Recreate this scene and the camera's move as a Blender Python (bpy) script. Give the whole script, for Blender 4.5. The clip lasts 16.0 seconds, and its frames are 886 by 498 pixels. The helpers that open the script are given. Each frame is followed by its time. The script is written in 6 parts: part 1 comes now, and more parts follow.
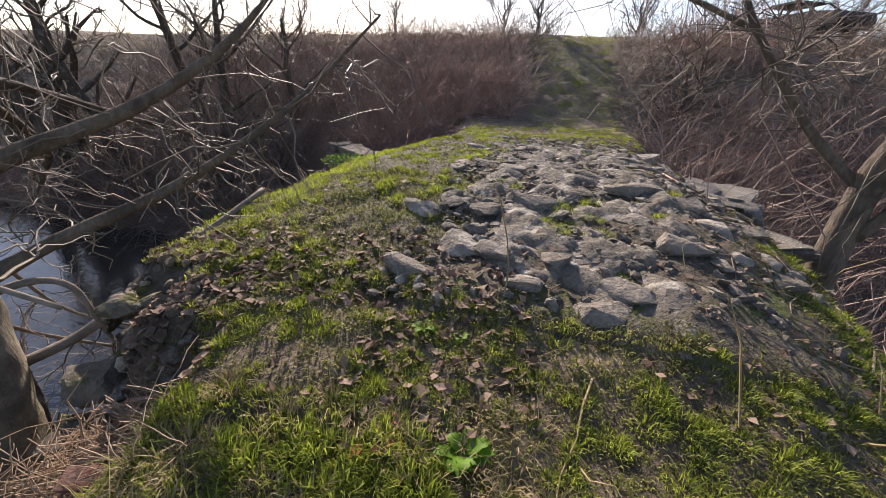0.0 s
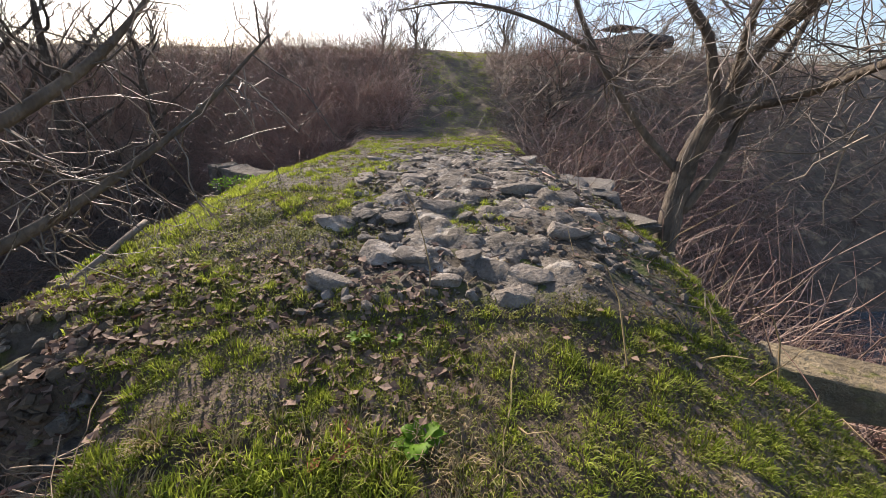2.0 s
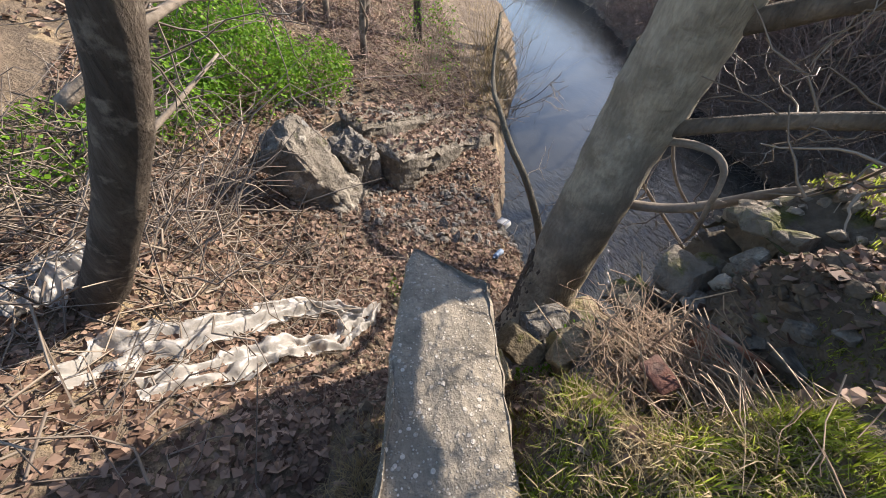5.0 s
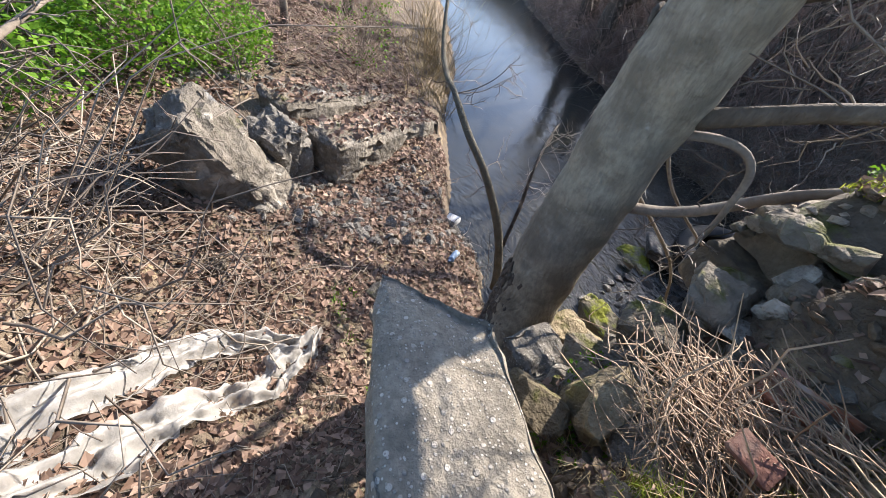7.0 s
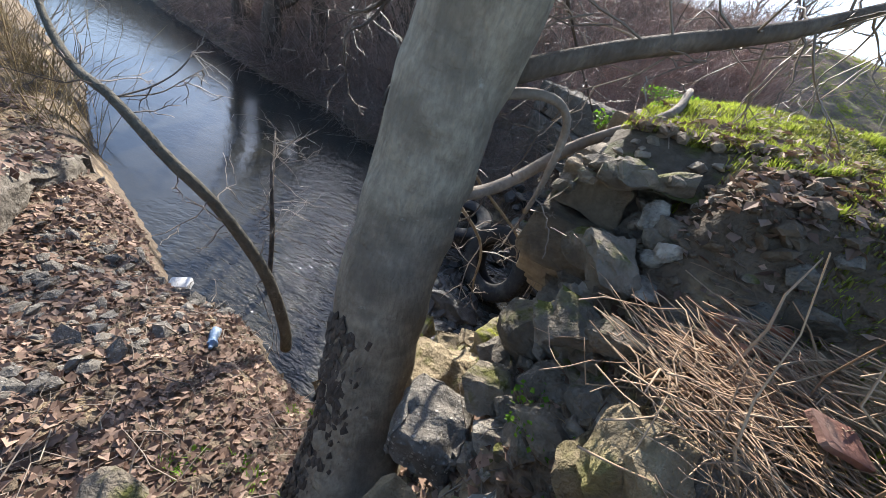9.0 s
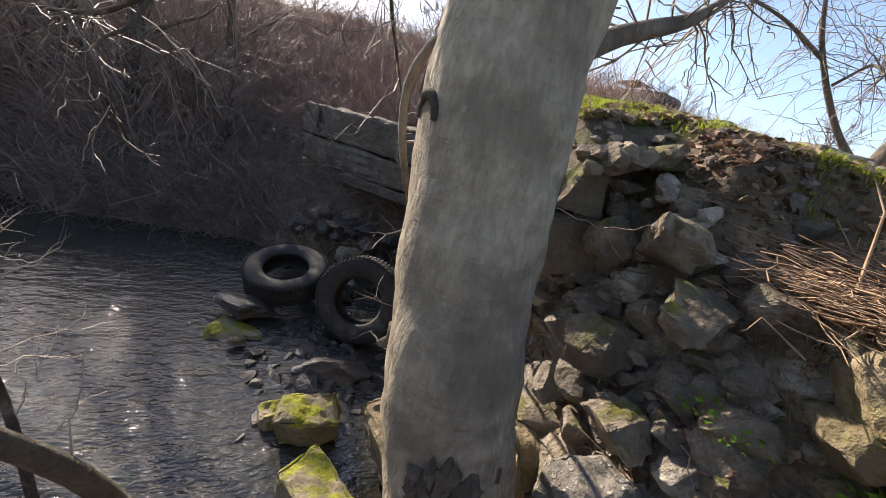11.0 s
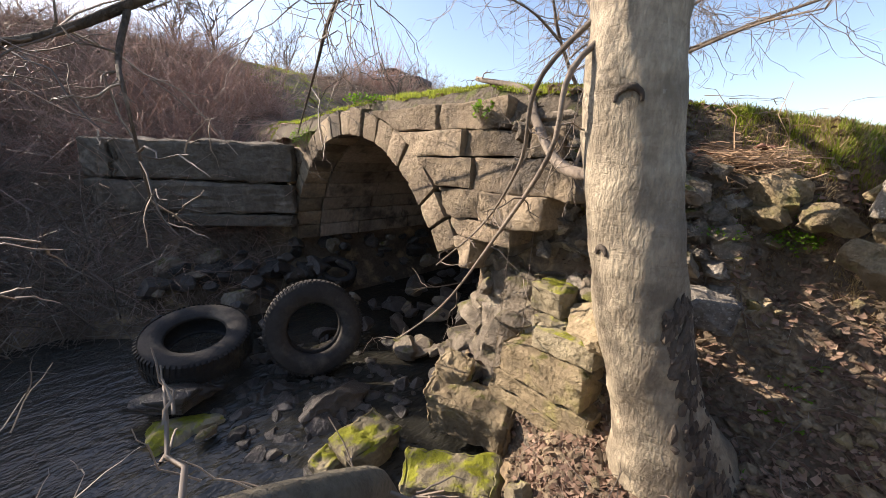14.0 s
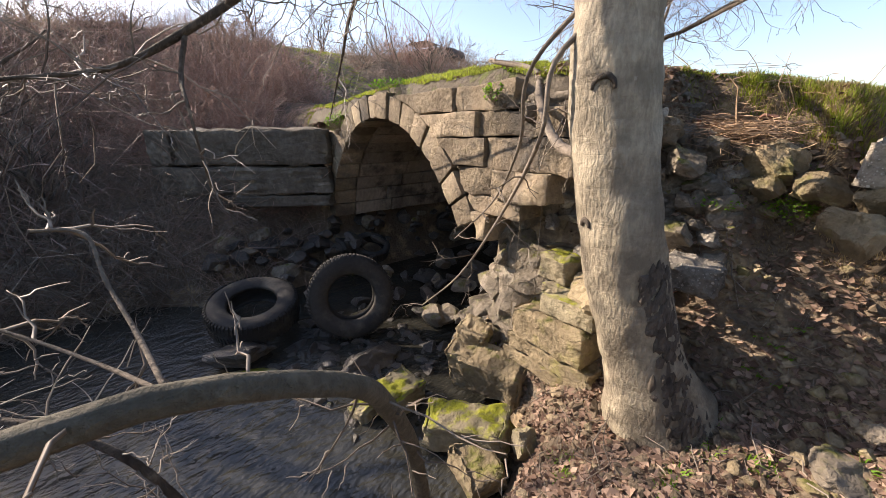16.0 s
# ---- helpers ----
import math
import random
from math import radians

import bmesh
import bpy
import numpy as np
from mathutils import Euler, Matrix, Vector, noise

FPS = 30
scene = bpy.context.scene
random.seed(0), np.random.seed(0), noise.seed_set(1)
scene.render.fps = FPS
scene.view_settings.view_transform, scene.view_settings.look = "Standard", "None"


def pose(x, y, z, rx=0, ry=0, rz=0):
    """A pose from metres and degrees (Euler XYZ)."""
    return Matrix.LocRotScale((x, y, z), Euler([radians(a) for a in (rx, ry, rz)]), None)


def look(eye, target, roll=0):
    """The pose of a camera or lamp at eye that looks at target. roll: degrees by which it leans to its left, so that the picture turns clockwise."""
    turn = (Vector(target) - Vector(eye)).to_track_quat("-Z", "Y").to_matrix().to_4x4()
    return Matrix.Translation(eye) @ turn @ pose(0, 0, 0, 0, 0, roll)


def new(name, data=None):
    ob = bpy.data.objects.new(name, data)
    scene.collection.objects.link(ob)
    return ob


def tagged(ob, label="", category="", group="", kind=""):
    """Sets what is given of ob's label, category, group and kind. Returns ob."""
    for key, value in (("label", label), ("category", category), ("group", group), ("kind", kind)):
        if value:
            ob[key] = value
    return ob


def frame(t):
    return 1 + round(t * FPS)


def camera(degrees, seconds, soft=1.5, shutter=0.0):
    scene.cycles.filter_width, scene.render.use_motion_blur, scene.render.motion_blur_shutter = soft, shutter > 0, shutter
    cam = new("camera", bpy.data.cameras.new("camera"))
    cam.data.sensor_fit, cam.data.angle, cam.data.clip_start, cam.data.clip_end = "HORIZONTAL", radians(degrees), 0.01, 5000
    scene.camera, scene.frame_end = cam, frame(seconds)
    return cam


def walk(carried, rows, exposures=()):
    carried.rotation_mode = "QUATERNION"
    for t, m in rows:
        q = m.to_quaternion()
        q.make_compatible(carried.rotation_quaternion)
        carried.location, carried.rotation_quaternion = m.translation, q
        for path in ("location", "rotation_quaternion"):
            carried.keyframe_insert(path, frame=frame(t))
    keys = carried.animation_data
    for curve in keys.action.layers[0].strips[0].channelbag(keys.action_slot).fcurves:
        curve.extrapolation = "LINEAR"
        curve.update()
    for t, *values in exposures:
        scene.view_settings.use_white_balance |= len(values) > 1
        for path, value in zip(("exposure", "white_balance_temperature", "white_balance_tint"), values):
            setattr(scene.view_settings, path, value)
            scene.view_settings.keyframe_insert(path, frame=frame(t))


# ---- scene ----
cam = camera(100.2, 16.0, soft=0.85)
PATH = [
    (0, (0.142, -0.431, 1.592), (-0.044, 1.378, 0.759), 2.5),
    (0.5, (0.138, -0.499, 1.615), (0.211, 1.333, 0.817), 1.3),
    (1, (0.095, -0.529, 1.617), (0.317, 1.305, 0.85), 1.1),
    (1.5, (0.065, -0.544, 1.615), (0.391, 1.28, 0.864), 1.2),
    (2, (0.063, -0.546, 1.614), (0.382, 1.273, 0.848), 1.4),
    (2.5, (0.058, -0.54, 1.607), (0.133, 1.273, 0.765), 3.3),
    (3, (-0.021, -0.561, 1.568), (-0.537, 1.084, 0.555), 5.8),
    (3.5, (-0.144, -0.598, 1.584), (-1.238, 0.504, 0.325), 5.2),
    (4, (-0.302, -0.61, 1.498), (-1.638, -0.059, 0.115), 2.7),
    (4.2, (-0.419, -0.626, 1.482), (-1.781, -0.23, 0.072), 2.1),
    (6.3, (-1.104, -0.66, 1.316), (-2.46, -0.265, -0.1), 8.4),
    (6.5, (-1.181, -0.663, 1.29), (-2.516, -0.188, -0.122), 10.1),
    (7, (-1.24, -0.721, 1.135), (-2.481, -0.027, -0.272), 14.1),
    (7.5, (-1.277, -0.784, 1.13), (-2.42, 0.096, -0.256), 16.6),
    (8, (-1.478, -0.753, 1.003), (-2.52, 0.316, -0.327), 18.1),
    (8.5, (-1.667, -0.672, 0.892), (-2.508, 0.67, -0.328), 19.6),
    (9, (-1.886, -0.535, 0.7), (-2.325, 1.122, -0.33), 20.7),
    (9.2, (-1.915, -0.505, 0.671), (-2.174, 1.231, -0.288), 20.5),
    (11.3, (-3.013, -0.131, 0.277), (-2.304, 1.647, -0.301), 13.2),
    (11.5, (-3.126, -0.082, 0.227), (-2.384, 1.689, -0.334), 12.5),
    (12, (-3.375, 0.036, 0.1), (-2.533, 1.78, -0.403), 10.7),
    (12.5, (-3.619, 0.147, 0.017), (-2.589, 1.792, -0.466), 7.3),
    (13, (-4.002, 0.226, -0.028), (-2.752, 1.71, -0.513), 4.4),
    (13.5, (-4.224, 0.28, 0.077), (-2.796, 1.593, -0.408), 2.9),
    (14, (-4.28, 0.317, 0.122), (-2.762, 1.527, -0.359), 2.1),
    (14.5, (-4.323, 0.245, 0.153), (-2.789, 1.431, -0.339), 1.7),
    (15, (-4.335, 0.168, 0.166), (-2.84, 1.388, -0.358), 1.2),
    (15.5, (-4.382, 0.05, 0.205), (-2.95, 1.324, -0.365), 0.4),
    (16, (-4.374, 0.0, 0.201), (-3.023, 1.339, -0.416), -0.6),
]
walk(cam, [(t, look(eye, target, roll)) for t, eye, target, roll in PATH], exposures=[(0, 0.92, 6500, 19), (4.0, 1.05, 6500, 15), (6.3, 1.58, 6100, 14), (9.2, 1.58, 5900, 11), (11.3, 1.4, 6700, 17), (12.8, 1.36, 6750, 18), (16, 1.4, 6800, 18)])

# ---- world, sun ----
SUN_LEFT, SUN_UP = 22.5, 29.0
world = bpy.data.worlds.new("world")
scene.world = world
world.use_nodes = True
wt = world.node_tree
sky = wt.nodes.new("ShaderNodeTexSky")
sky.sky_type = "NISHITA"
sky.sun_disc = False
sky.sun_elevation = radians(SUN_UP)
sky.sun_rotation = radians(-SUN_LEFT)
sky.altitude = 100
sky.air_density, sky.dust_density, sky.ozone_density = 1.0, 1.3, 1.6
bg = wt.nodes["Background"]
bg.inputs["Strength"].default_value = 0.112
wt.links.new(sky.outputs[0], bg.inputs["Color"])
sun = new("sun", bpy.data.lights.new("sun", "SUN"))
sun.data.energy, sun.data.angle, sun.data.color = 4.7, radians(0.6), (1.0, 0.89, 0.74)
SUN_TO = Vector((-math.sin(radians(SUN_LEFT)) * math.cos(radians(SUN_UP)), math.cos(radians(SUN_LEFT)) * math.cos(radians(SUN_UP)), math.sin(radians(SUN_UP))))
sun.matrix_world = look((0, 0, 30), Vector((0, 0, 30)) - SUN_TO)


# ---- materials ----
def node_mat(name):
    m = bpy.data.materials.new(name)
    m.use_nodes = True
    nt = m.node_tree
    return m, nt, nt.nodes["Principled BSDF"]


def mix_rgb(nt, fac, a, b, blend="MIX"):
    n = nt.nodes.new("ShaderNodeMix")
    n.data_type, n.blend_type = "RGBA", blend
    for sock, val in ((n.inputs[0], fac), (n.inputs[6], a), (n.inputs[7], b)):
        if isinstance(val, bpy.types.NodeSocket):
            nt.links.new(val, sock)
        elif isinstance(val, (int, float)):
            sock.default_value = val
        else:
            sock.default_value = (*val, 1)
    return n.outputs[2]


def noise_fac(nt, coord, scale, lo=0.35, hi=0.65, detail=6.0, rough=0.6, stretch=None):
    if stretch:
        mp = nt.nodes.new("ShaderNodeMapping")
        mp.inputs["Scale"].default_value = stretch
        nt.links.new(coord, mp.inputs[0])
        coord = mp.outputs[0]
    n = nt.nodes.new("ShaderNodeTexNoise")
    n.inputs["Scale"].default_value, n.inputs["Detail"].default_value, n.inputs["Roughness"].default_value = scale, detail, rough
    nt.links.new(coord, n.inputs["Vector"])
    r = nt.nodes.new("ShaderNodeMapRange")
    r.inputs[1].default_value, r.inputs[2].default_value = lo, hi
    nt.links.new(n.outputs[0], r.inputs[0])
    return r.outputs[0]


def bump(nt, bsdf, fac, strength, dist):
    b = nt.nodes.new("ShaderNodeBump")
    b.inputs["Strength"].default_value, b.inputs["Distance"].default_value = strength, dist
    nt.links.new(fac, b.inputs["Height"])
    prev = bsdf.inputs["Normal"].links[0].from_socket if bsdf.inputs["Normal"].is_linked else None
    if prev:
        nt.links.new(prev, b.inputs["Normal"])
    nt.links.new(b.outputs[0], bsdf.inputs["Normal"])


def surface(name, dark, light, accent=None, big=1.2, small=18.0, rough=0.9, relief=0.02, per_object=0.25, accent_scale=3.0, accent_lo=0.55, accent_hi=0.68, stretch=None, island=False, spec=0.3, moss=None):
    """A rough natural surface: two scales of colour, grain relief, a second tint in patches, and moss on upward faces."""
    m, nt, b = node_mat(name)
    geo = nt.nodes.new("ShaderNodeNewGeometry")
    pos = geo.outputs["Position"]
    f1 = noise_fac(nt, pos, big, 0.3, 0.7, stretch=stretch)
    f2 = noise_fac(nt, pos, small, 0.3, 0.7, stretch=stretch)
    col = mix_rgb(nt, f1, dark, light)
    half = [0.55 * c for c in dark]
    col = mix_rgb(nt, mul(nt, inv(nt, f2), 0.55), col, half)
    if accent:
        col = mix_rgb(nt, noise_fac(nt, pos, accent_scale, accent_lo, accent_hi), col, accent)
    if per_object:
        if island:
            rnd = geo.outputs["Random Per Island"]
        else:
            rnd = nt.nodes.new("ShaderNodeObjectInfo").outputs["Random"]
        hsv = nt.nodes.new("ShaderNodeHueSaturation")
        r = nt.nodes.new("ShaderNodeMapRange")
        r.inputs[3].default_value, r.inputs[4].default_value = 1 - per_object, 1 + per_object
        nt.links.new(rnd, r.inputs[0])
        nt.links.new(r.outputs[0], hsv.inputs["Value"])
        nt.links.new(col, hsv.inputs["Color"])
        col = hsv.outputs[0]
    if moss:
        sep = nt.nodes.new("ShaderNodeSeparateXYZ")
        nt.links.new(geo.outputs["Normal"], sep.inputs[0])
        up = nt.nodes.new("ShaderNodeMapRange")
        up.inputs[1].default_value, up.inputs[2].default_value = 0.2, 0.8
        nt.links.new(sep.outputs[2], up.inputs[0])
        patch = noise_fac(nt, pos, 6.0, moss[1], moss[1] + 0.12)
        f = nt.nodes.new("ShaderNodeMath")
        f.operation = "MULTIPLY"
        nt.links.new(up.outputs[0], f.inputs[0])
        nt.links.new(patch, f.inputs[1])
        col = mix_rgb(nt, f.outputs[0], col, mix_rgb(nt, f2, [0.5 * c for c in moss[0]], moss[0]))
    nt.links.new(col, b.inputs["Base Color"])
    b.inputs["Roughness"].default_value = rough
    b.inputs["Specular IOR Level"].default_value = spec
    bump(nt, b, f2, 0.7, relief)
    bump(nt, b, noise_fac(nt, pos, small * 5, 0.2, 0.8, stretch=stretch), 0.5, relief * 0.35)
    return m


def mul(nt, fac, k):
    n = nt.nodes.new("ShaderNodeMath")
    n.operation = "MULTIPLY"
    n.inputs[1].default_value = k
    nt.links.new(fac, n.inputs[0])
    return n.outputs[0]


def inv(nt, fac):
    n = nt.nodes.new("ShaderNodeMath")
    n.operation = "SUBTRACT"
    n.inputs[0].default_value = 1.0
    nt.links.new(fac, n.inputs[1])
    return n.outputs[0]


def leafy(name, dark, light, rough=0.6, thin=0.35, spec=0.3):
    """Leaves, blades and stems: every island its own tint, some light let through."""
    m, nt, b = node_mat(name)
    geo = nt.nodes.new("ShaderNodeNewGeometry")
    col = mix_rgb(nt, geo.outputs["Random Per Island"], dark, light)
    col = mix_rgb(nt, mul(nt, noise_fac(nt, geo.outputs["Position"], 2.0, 0.35, 0.65), 0.5), col, [0.6 * c for c in dark])
    nt.links.new(col, b.inputs["Base Color"])
    b.inputs["Roughness"].default_value = rough
    b.inputs["Specular IOR Level"].default_value = spec
    if thin:
        tr = nt.nodes.new("ShaderNodeBsdfTranslucent")
        nt.links.new(col, tr.inputs["Color"])
        mx = nt.nodes.new("ShaderNodeMixShader")
        mx.inputs[0].default_value = thin
        nt.links.new(b.outputs[0], mx.inputs[1])
        nt.links.new(tr.outputs[0], mx.inputs[2])
        nt.links.new(mx.outputs[0], nt.nodes["Material Output"].inputs["Surface"])
    return m


SOIL = surface("soil", (0.105, 0.08, 0.055), (0.26, 0.198, 0.135), (0.37, 0.28, 0.165), big=1.6, small=22, relief=0.03, per_object=0)
DECK_SOIL = surface("deck_soil", (0.075, 0.06, 0.042), (0.2, 0.17, 0.125), (0.10, 0.115, 0.03), big=2.2, small=26, relief=0.025, per_object=0, accent_scale=4.0, accent_lo=0.52, accent_hi=0.64)
SANDSTONE = surface("sandstone", (0.19, 0.147, 0.1), (0.385, 0.312, 0.21), (0.115, 0.1, 0.08), big=3.4, small=24, relief=0.03, per_object=0.32, accent_scale=2.2, accent_lo=0.5, accent_hi=0.66)
BARREL = surface("barrel_stone", (0.20, 0.165, 0.13), (0.36, 0.31, 0.25), (0.08, 0.07, 0.06), big=2.0, small=24, relief=0.012, per_object=0.2, stretch=(1, 1, 0.35), accent_lo=0.52, accent_hi=0.66)
GREYWALL = surface("wing_stone", (0.085, 0.073, 0.056), (0.235, 0.2, 0.155), (0.27, 0.24, 0.2), big=1.6, small=16, relief=0.035, per_object=0.18, accent_lo=0.58, accent_hi=0.75)
RUBBLE = surface("rubble_stone", (0.135, 0.113, 0.084), (0.3, 0.256, 0.193), (0.4, 0.345, 0.27), big=4.0, small=20, relief=0.035, per_object=0.22, moss=((0.15, 0.15, 0.035), 0.52))
MOSSY = surface("mossy_stone", (0.2, 0.17, 0.11), (0.36, 0.31, 0.2), None, big=3.0, small=24, relief=0.02, per_object=0.2, moss=((0.24, 0.25, 0.02), 0.42))
OCHRE = surface("ochre_stone", (0.19, 0.148, 0.09), (0.4, 0.325, 0.2), (0.25, 0.225, 0.085), big=3.5, small=22, relief=0.035, per_object=0.25, moss=((0.15, 0.155, 0.03), 0.55))
DECKSTONE = surface("deck_stone", (0.17, 0.146, 0.116), (0.36, 0.315, 0.26), (0.48, 0.435, 0.375), big=5.0, small=26, relief=0.03, per_object=0.4, accent_lo=0.58, accent_hi=0.72)
WETROCK = surface("wet_rock", (0.028, 0.025, 0.022), (0.095, 0.083, 0.068), None, big=3.0, small=20, rough=0.45, relief=0.02, per_object=0.4, spec=0.5, moss=((0.09, 0.11, 0.015), 0.62))
CONCRETE = surface("concrete", (0.24, 0.225, 0.195), (0.42, 0.39, 0.335), (0.15, 0.14, 0.125), big=2.5, small=45, relief=0.012, per_object=0, accent_lo=0.55, accent_hi=0.7)


def pebbled(name, dark, light, pebble):
    """Old concrete with its pebbles laid bare."""
    m = surface(name, dark, light, [0.55 * c for c in dark], big=2.5, small=40, relief=0.012, per_object=0, accent_lo=0.55, accent_hi=0.72)
    nt = m.node_tree
    b = nt.nodes["Principled BSDF"]
    geo = nt.nodes.new("ShaderNodeNewGeometry")
    col = b.inputs["Base Color"].links[0].from_socket
    for scale, lo, hi in ((38.0, 0.34, 0.26), (85.0, 0.36, 0.24)):
        vor = nt.nodes.new("ShaderNodeTexVoronoi")
        vor.inputs["Scale"].default_value = scale
        nt.links.new(geo.outputs["Position"], vor.inputs["Vector"])
        r = nt.nodes.new("ShaderNodeMapRange")
        r.inputs[1].default_value, r.inputs[2].default_value = lo, hi
        nt.links.new(vor.outputs["Distance"], r.inputs[0])
        pick = nt.nodes.new("ShaderNodeSeparateColor")
        nt.links.new(vor.outputs["Color"], pick.inputs[0])
        some = nt.nodes.new("ShaderNodeMath")
        some.operation = "GREATER_THAN"
        some.inputs[1].default_value = 0.55
        nt.links.new(pick.outputs[0], some.inputs[0])
        f = nt.nodes.new("ShaderNodeMath")
        f.operation = "MULTIPLY"
        nt.links.new(r.outputs[0], f.inputs[0])
        nt.links.new(some.outputs[0], f.inputs[1])
        col = mix_rgb(nt, f.outputs[0], col, mix_rgb(nt, pick.outputs[1], [0.45 * c for c in pebble], pebble))
        bump(nt, b, f.outputs[0], 0.8, 0.008)
    nt.links.new(col, b.inputs["Base Color"])
    return m


PEBBLY = pebbled("pebbly_concrete", (0.21, 0.182, 0.14), (0.4, 0.35, 0.27), (0.58, 0.53, 0.45))
OLDCONCRETE = pebbled("old_concrete", (0.12, 0.108, 0.09), (0.28, 0.255, 0.215), (0.4, 0.37, 0.32))


def bark_mat():
    """Smooth pale bark: mottled, finely grained upward, ringed by dark wrinkles, with a few pale lichens."""
    m, nt, b = node_mat("pale_bark")
    pos = nt.nodes.new("ShaderNodeNewGeometry").outputs["Position"]
    grain = noise_fac(nt, pos, 40.0, 0.36, 0.64, stretch=(1.3, 1.3, 0.5))
    ring = noise_fac(nt, pos, 7.0, 0.54, 0.72, detail=9, stretch=(1, 1, 4.0))
    col = mix_rgb(nt, noise_fac(nt, pos, 6.0, 0.4, 0.6), (0.19, 0.16, 0.115), (0.385, 0.332, 0.235))
    col = mix_rgb(nt, noise_fac(nt, pos, 1.6, 0.52, 0.7), col, (0.16, 0.14, 0.108))
    # paler towards the top, from z -0.5 to 1.0
    sep = nt.nodes.new("ShaderNodeSeparateXYZ")
    nt.links.new(pos, sep.inputs[0])
    paler_up = nt.nodes.new("ShaderNodeMapRange")
    paler_up.inputs[1].default_value, paler_up.inputs[2].default_value, paler_up.inputs[4].default_value = -0.5, 1.0, 0.7
    nt.links.new(sep.outputs[2], paler_up.inputs[0])
    col = mix_rgb(nt, paler_up.outputs[0], col, mix_rgb(nt, noise_fac(nt, pos, 6.0, 0.4, 0.6), (0.255, 0.224, 0.165), (0.41, 0.366, 0.28)))
    col = mix_rgb(nt, mul(nt, inv(nt, grain), 0.4), col, (0.12, 0.1, 0.075))
    col = mix_rgb(nt, mul(nt, ring, 0.3), col, (0.13, 0.108, 0.08))
    col = mix_rgb(nt, mul(nt, noise_fac(nt, pos, 19.0, 0.66, 0.74), 0.5), col, (0.48, 0.46, 0.39))
    nt.links.new(col, b.inputs["Base Color"])
    b.inputs["Roughness"].default_value = 0.85
    b.inputs["Specular IOR Level"].default_value = 0.25
    bump(nt, b, grain, 0.6, 0.012)
    bump(nt, b, inv(nt, ring), 0.5, 0.012)
    return m


BARK = bark_mat()
DARKBARK = surface("dark_bark", (0.06, 0.047, 0.035), (0.19, 0.152, 0.115), (0.24, 0.2, 0.155), accent_scale=9.0, accent_lo=0.56, accent_hi=0.66, big=5.0, small=26, relief=0.04, per_object=0.1, stretch=(2.2, 2.2, 0.4))
BRANCH = surface("branch_bark", (0.16, 0.13, 0.10), (0.33, 0.28, 0.22), (0.09, 0.075, 0.06), big=4.0, small=40, relief=0.004, per_object=0.1)
STEMBARK = surface("stem_bark", (0.10, 0.08, 0.06), (0.25, 0.205, 0.155), (0.06, 0.05, 0.04), big=5.0, small=34, relief=0.012, per_object=0.1, stretch=(1.4, 1.4, 0.5))
RUBBER = surface("weathered_rubber", (0.022, 0.021, 0.02), (0.055, 0.052, 0.047), (0.09, 0.08, 0.065), big=4.0, small=30, rough=0.75, relief=0.004, per_object=0.1)
TERRACOTTA = surface("terracotta", (0.36, 0.13, 0.07), (0.55, 0.24, 0.13), (0.42, 0.33, 0.25), big=8.0, small=50, relief=0.004, per_object=0.1)
GRASS = leafy("grass", (0.15, 0.19, 0.018), (0.48, 0.55, 0.08), thin=0.55)
DRYGRASS = leafy("dry_grass", (0.26, 0.19, 0.09), (0.5, 0.4, 0.22), thin=0.3)
LEAFLITTER = leafy("dead_leaves", (0.105, 0.06, 0.04), (0.42, 0.295, 0.215), rough=0.75, thin=0.15)
GREENLEAF = leafy("fresh_leaves", (0.08, 0.19, 0.012), (0.24, 0.42, 0.03), thin=0.45)
BRAMBLE = leafy("bramble_stems", (0.17, 0.115, 0.085), (0.46, 0.335, 0.27), rough=0.65, thin=0)
REDBRAMBLE = leafy("red_bramble_stems", (0.29, 0.15, 0.11), (0.52, 0.37, 0.295), rough=0.65, thin=0)
TWIG = leafy("twig_bark", (0.12, 0.095, 0.075), (0.36, 0.30, 0.23), rough=0.6, thin=0)


def milky_plastic():
    """Thin dirty plastic: glossy, half letting the ground show through."""
    m = surface("milky_plastic", (0.36, 0.34, 0.3), (0.5, 0.48, 0.44), None, big=3.0, small=12, rough=0.32, relief=0.006, per_object=0, spec=0.6)
    nt = m.node_tree
    clear = nt.nodes.new("ShaderNodeBsdfTransparent")
    mx = nt.nodes.new("ShaderNodeMixShader")
    geo = nt.nodes.new("ShaderNodeNewGeometry")
    nt.links.new(mul(nt, noise_fac(nt, geo.outputs["Position"], 3.0, 0.0, 0.9), 0.55), mx.inputs[0])
    nt.links.new(nt.nodes["Principled BSDF"].outputs[0], mx.inputs[1])
    nt.links.new(clear.outputs[0], mx.inputs[2])
    nt.links.new(mx.outputs[0], nt.nodes["Material Output"].inputs["Surface"])
    return m


PLASTIC = milky_plastic()


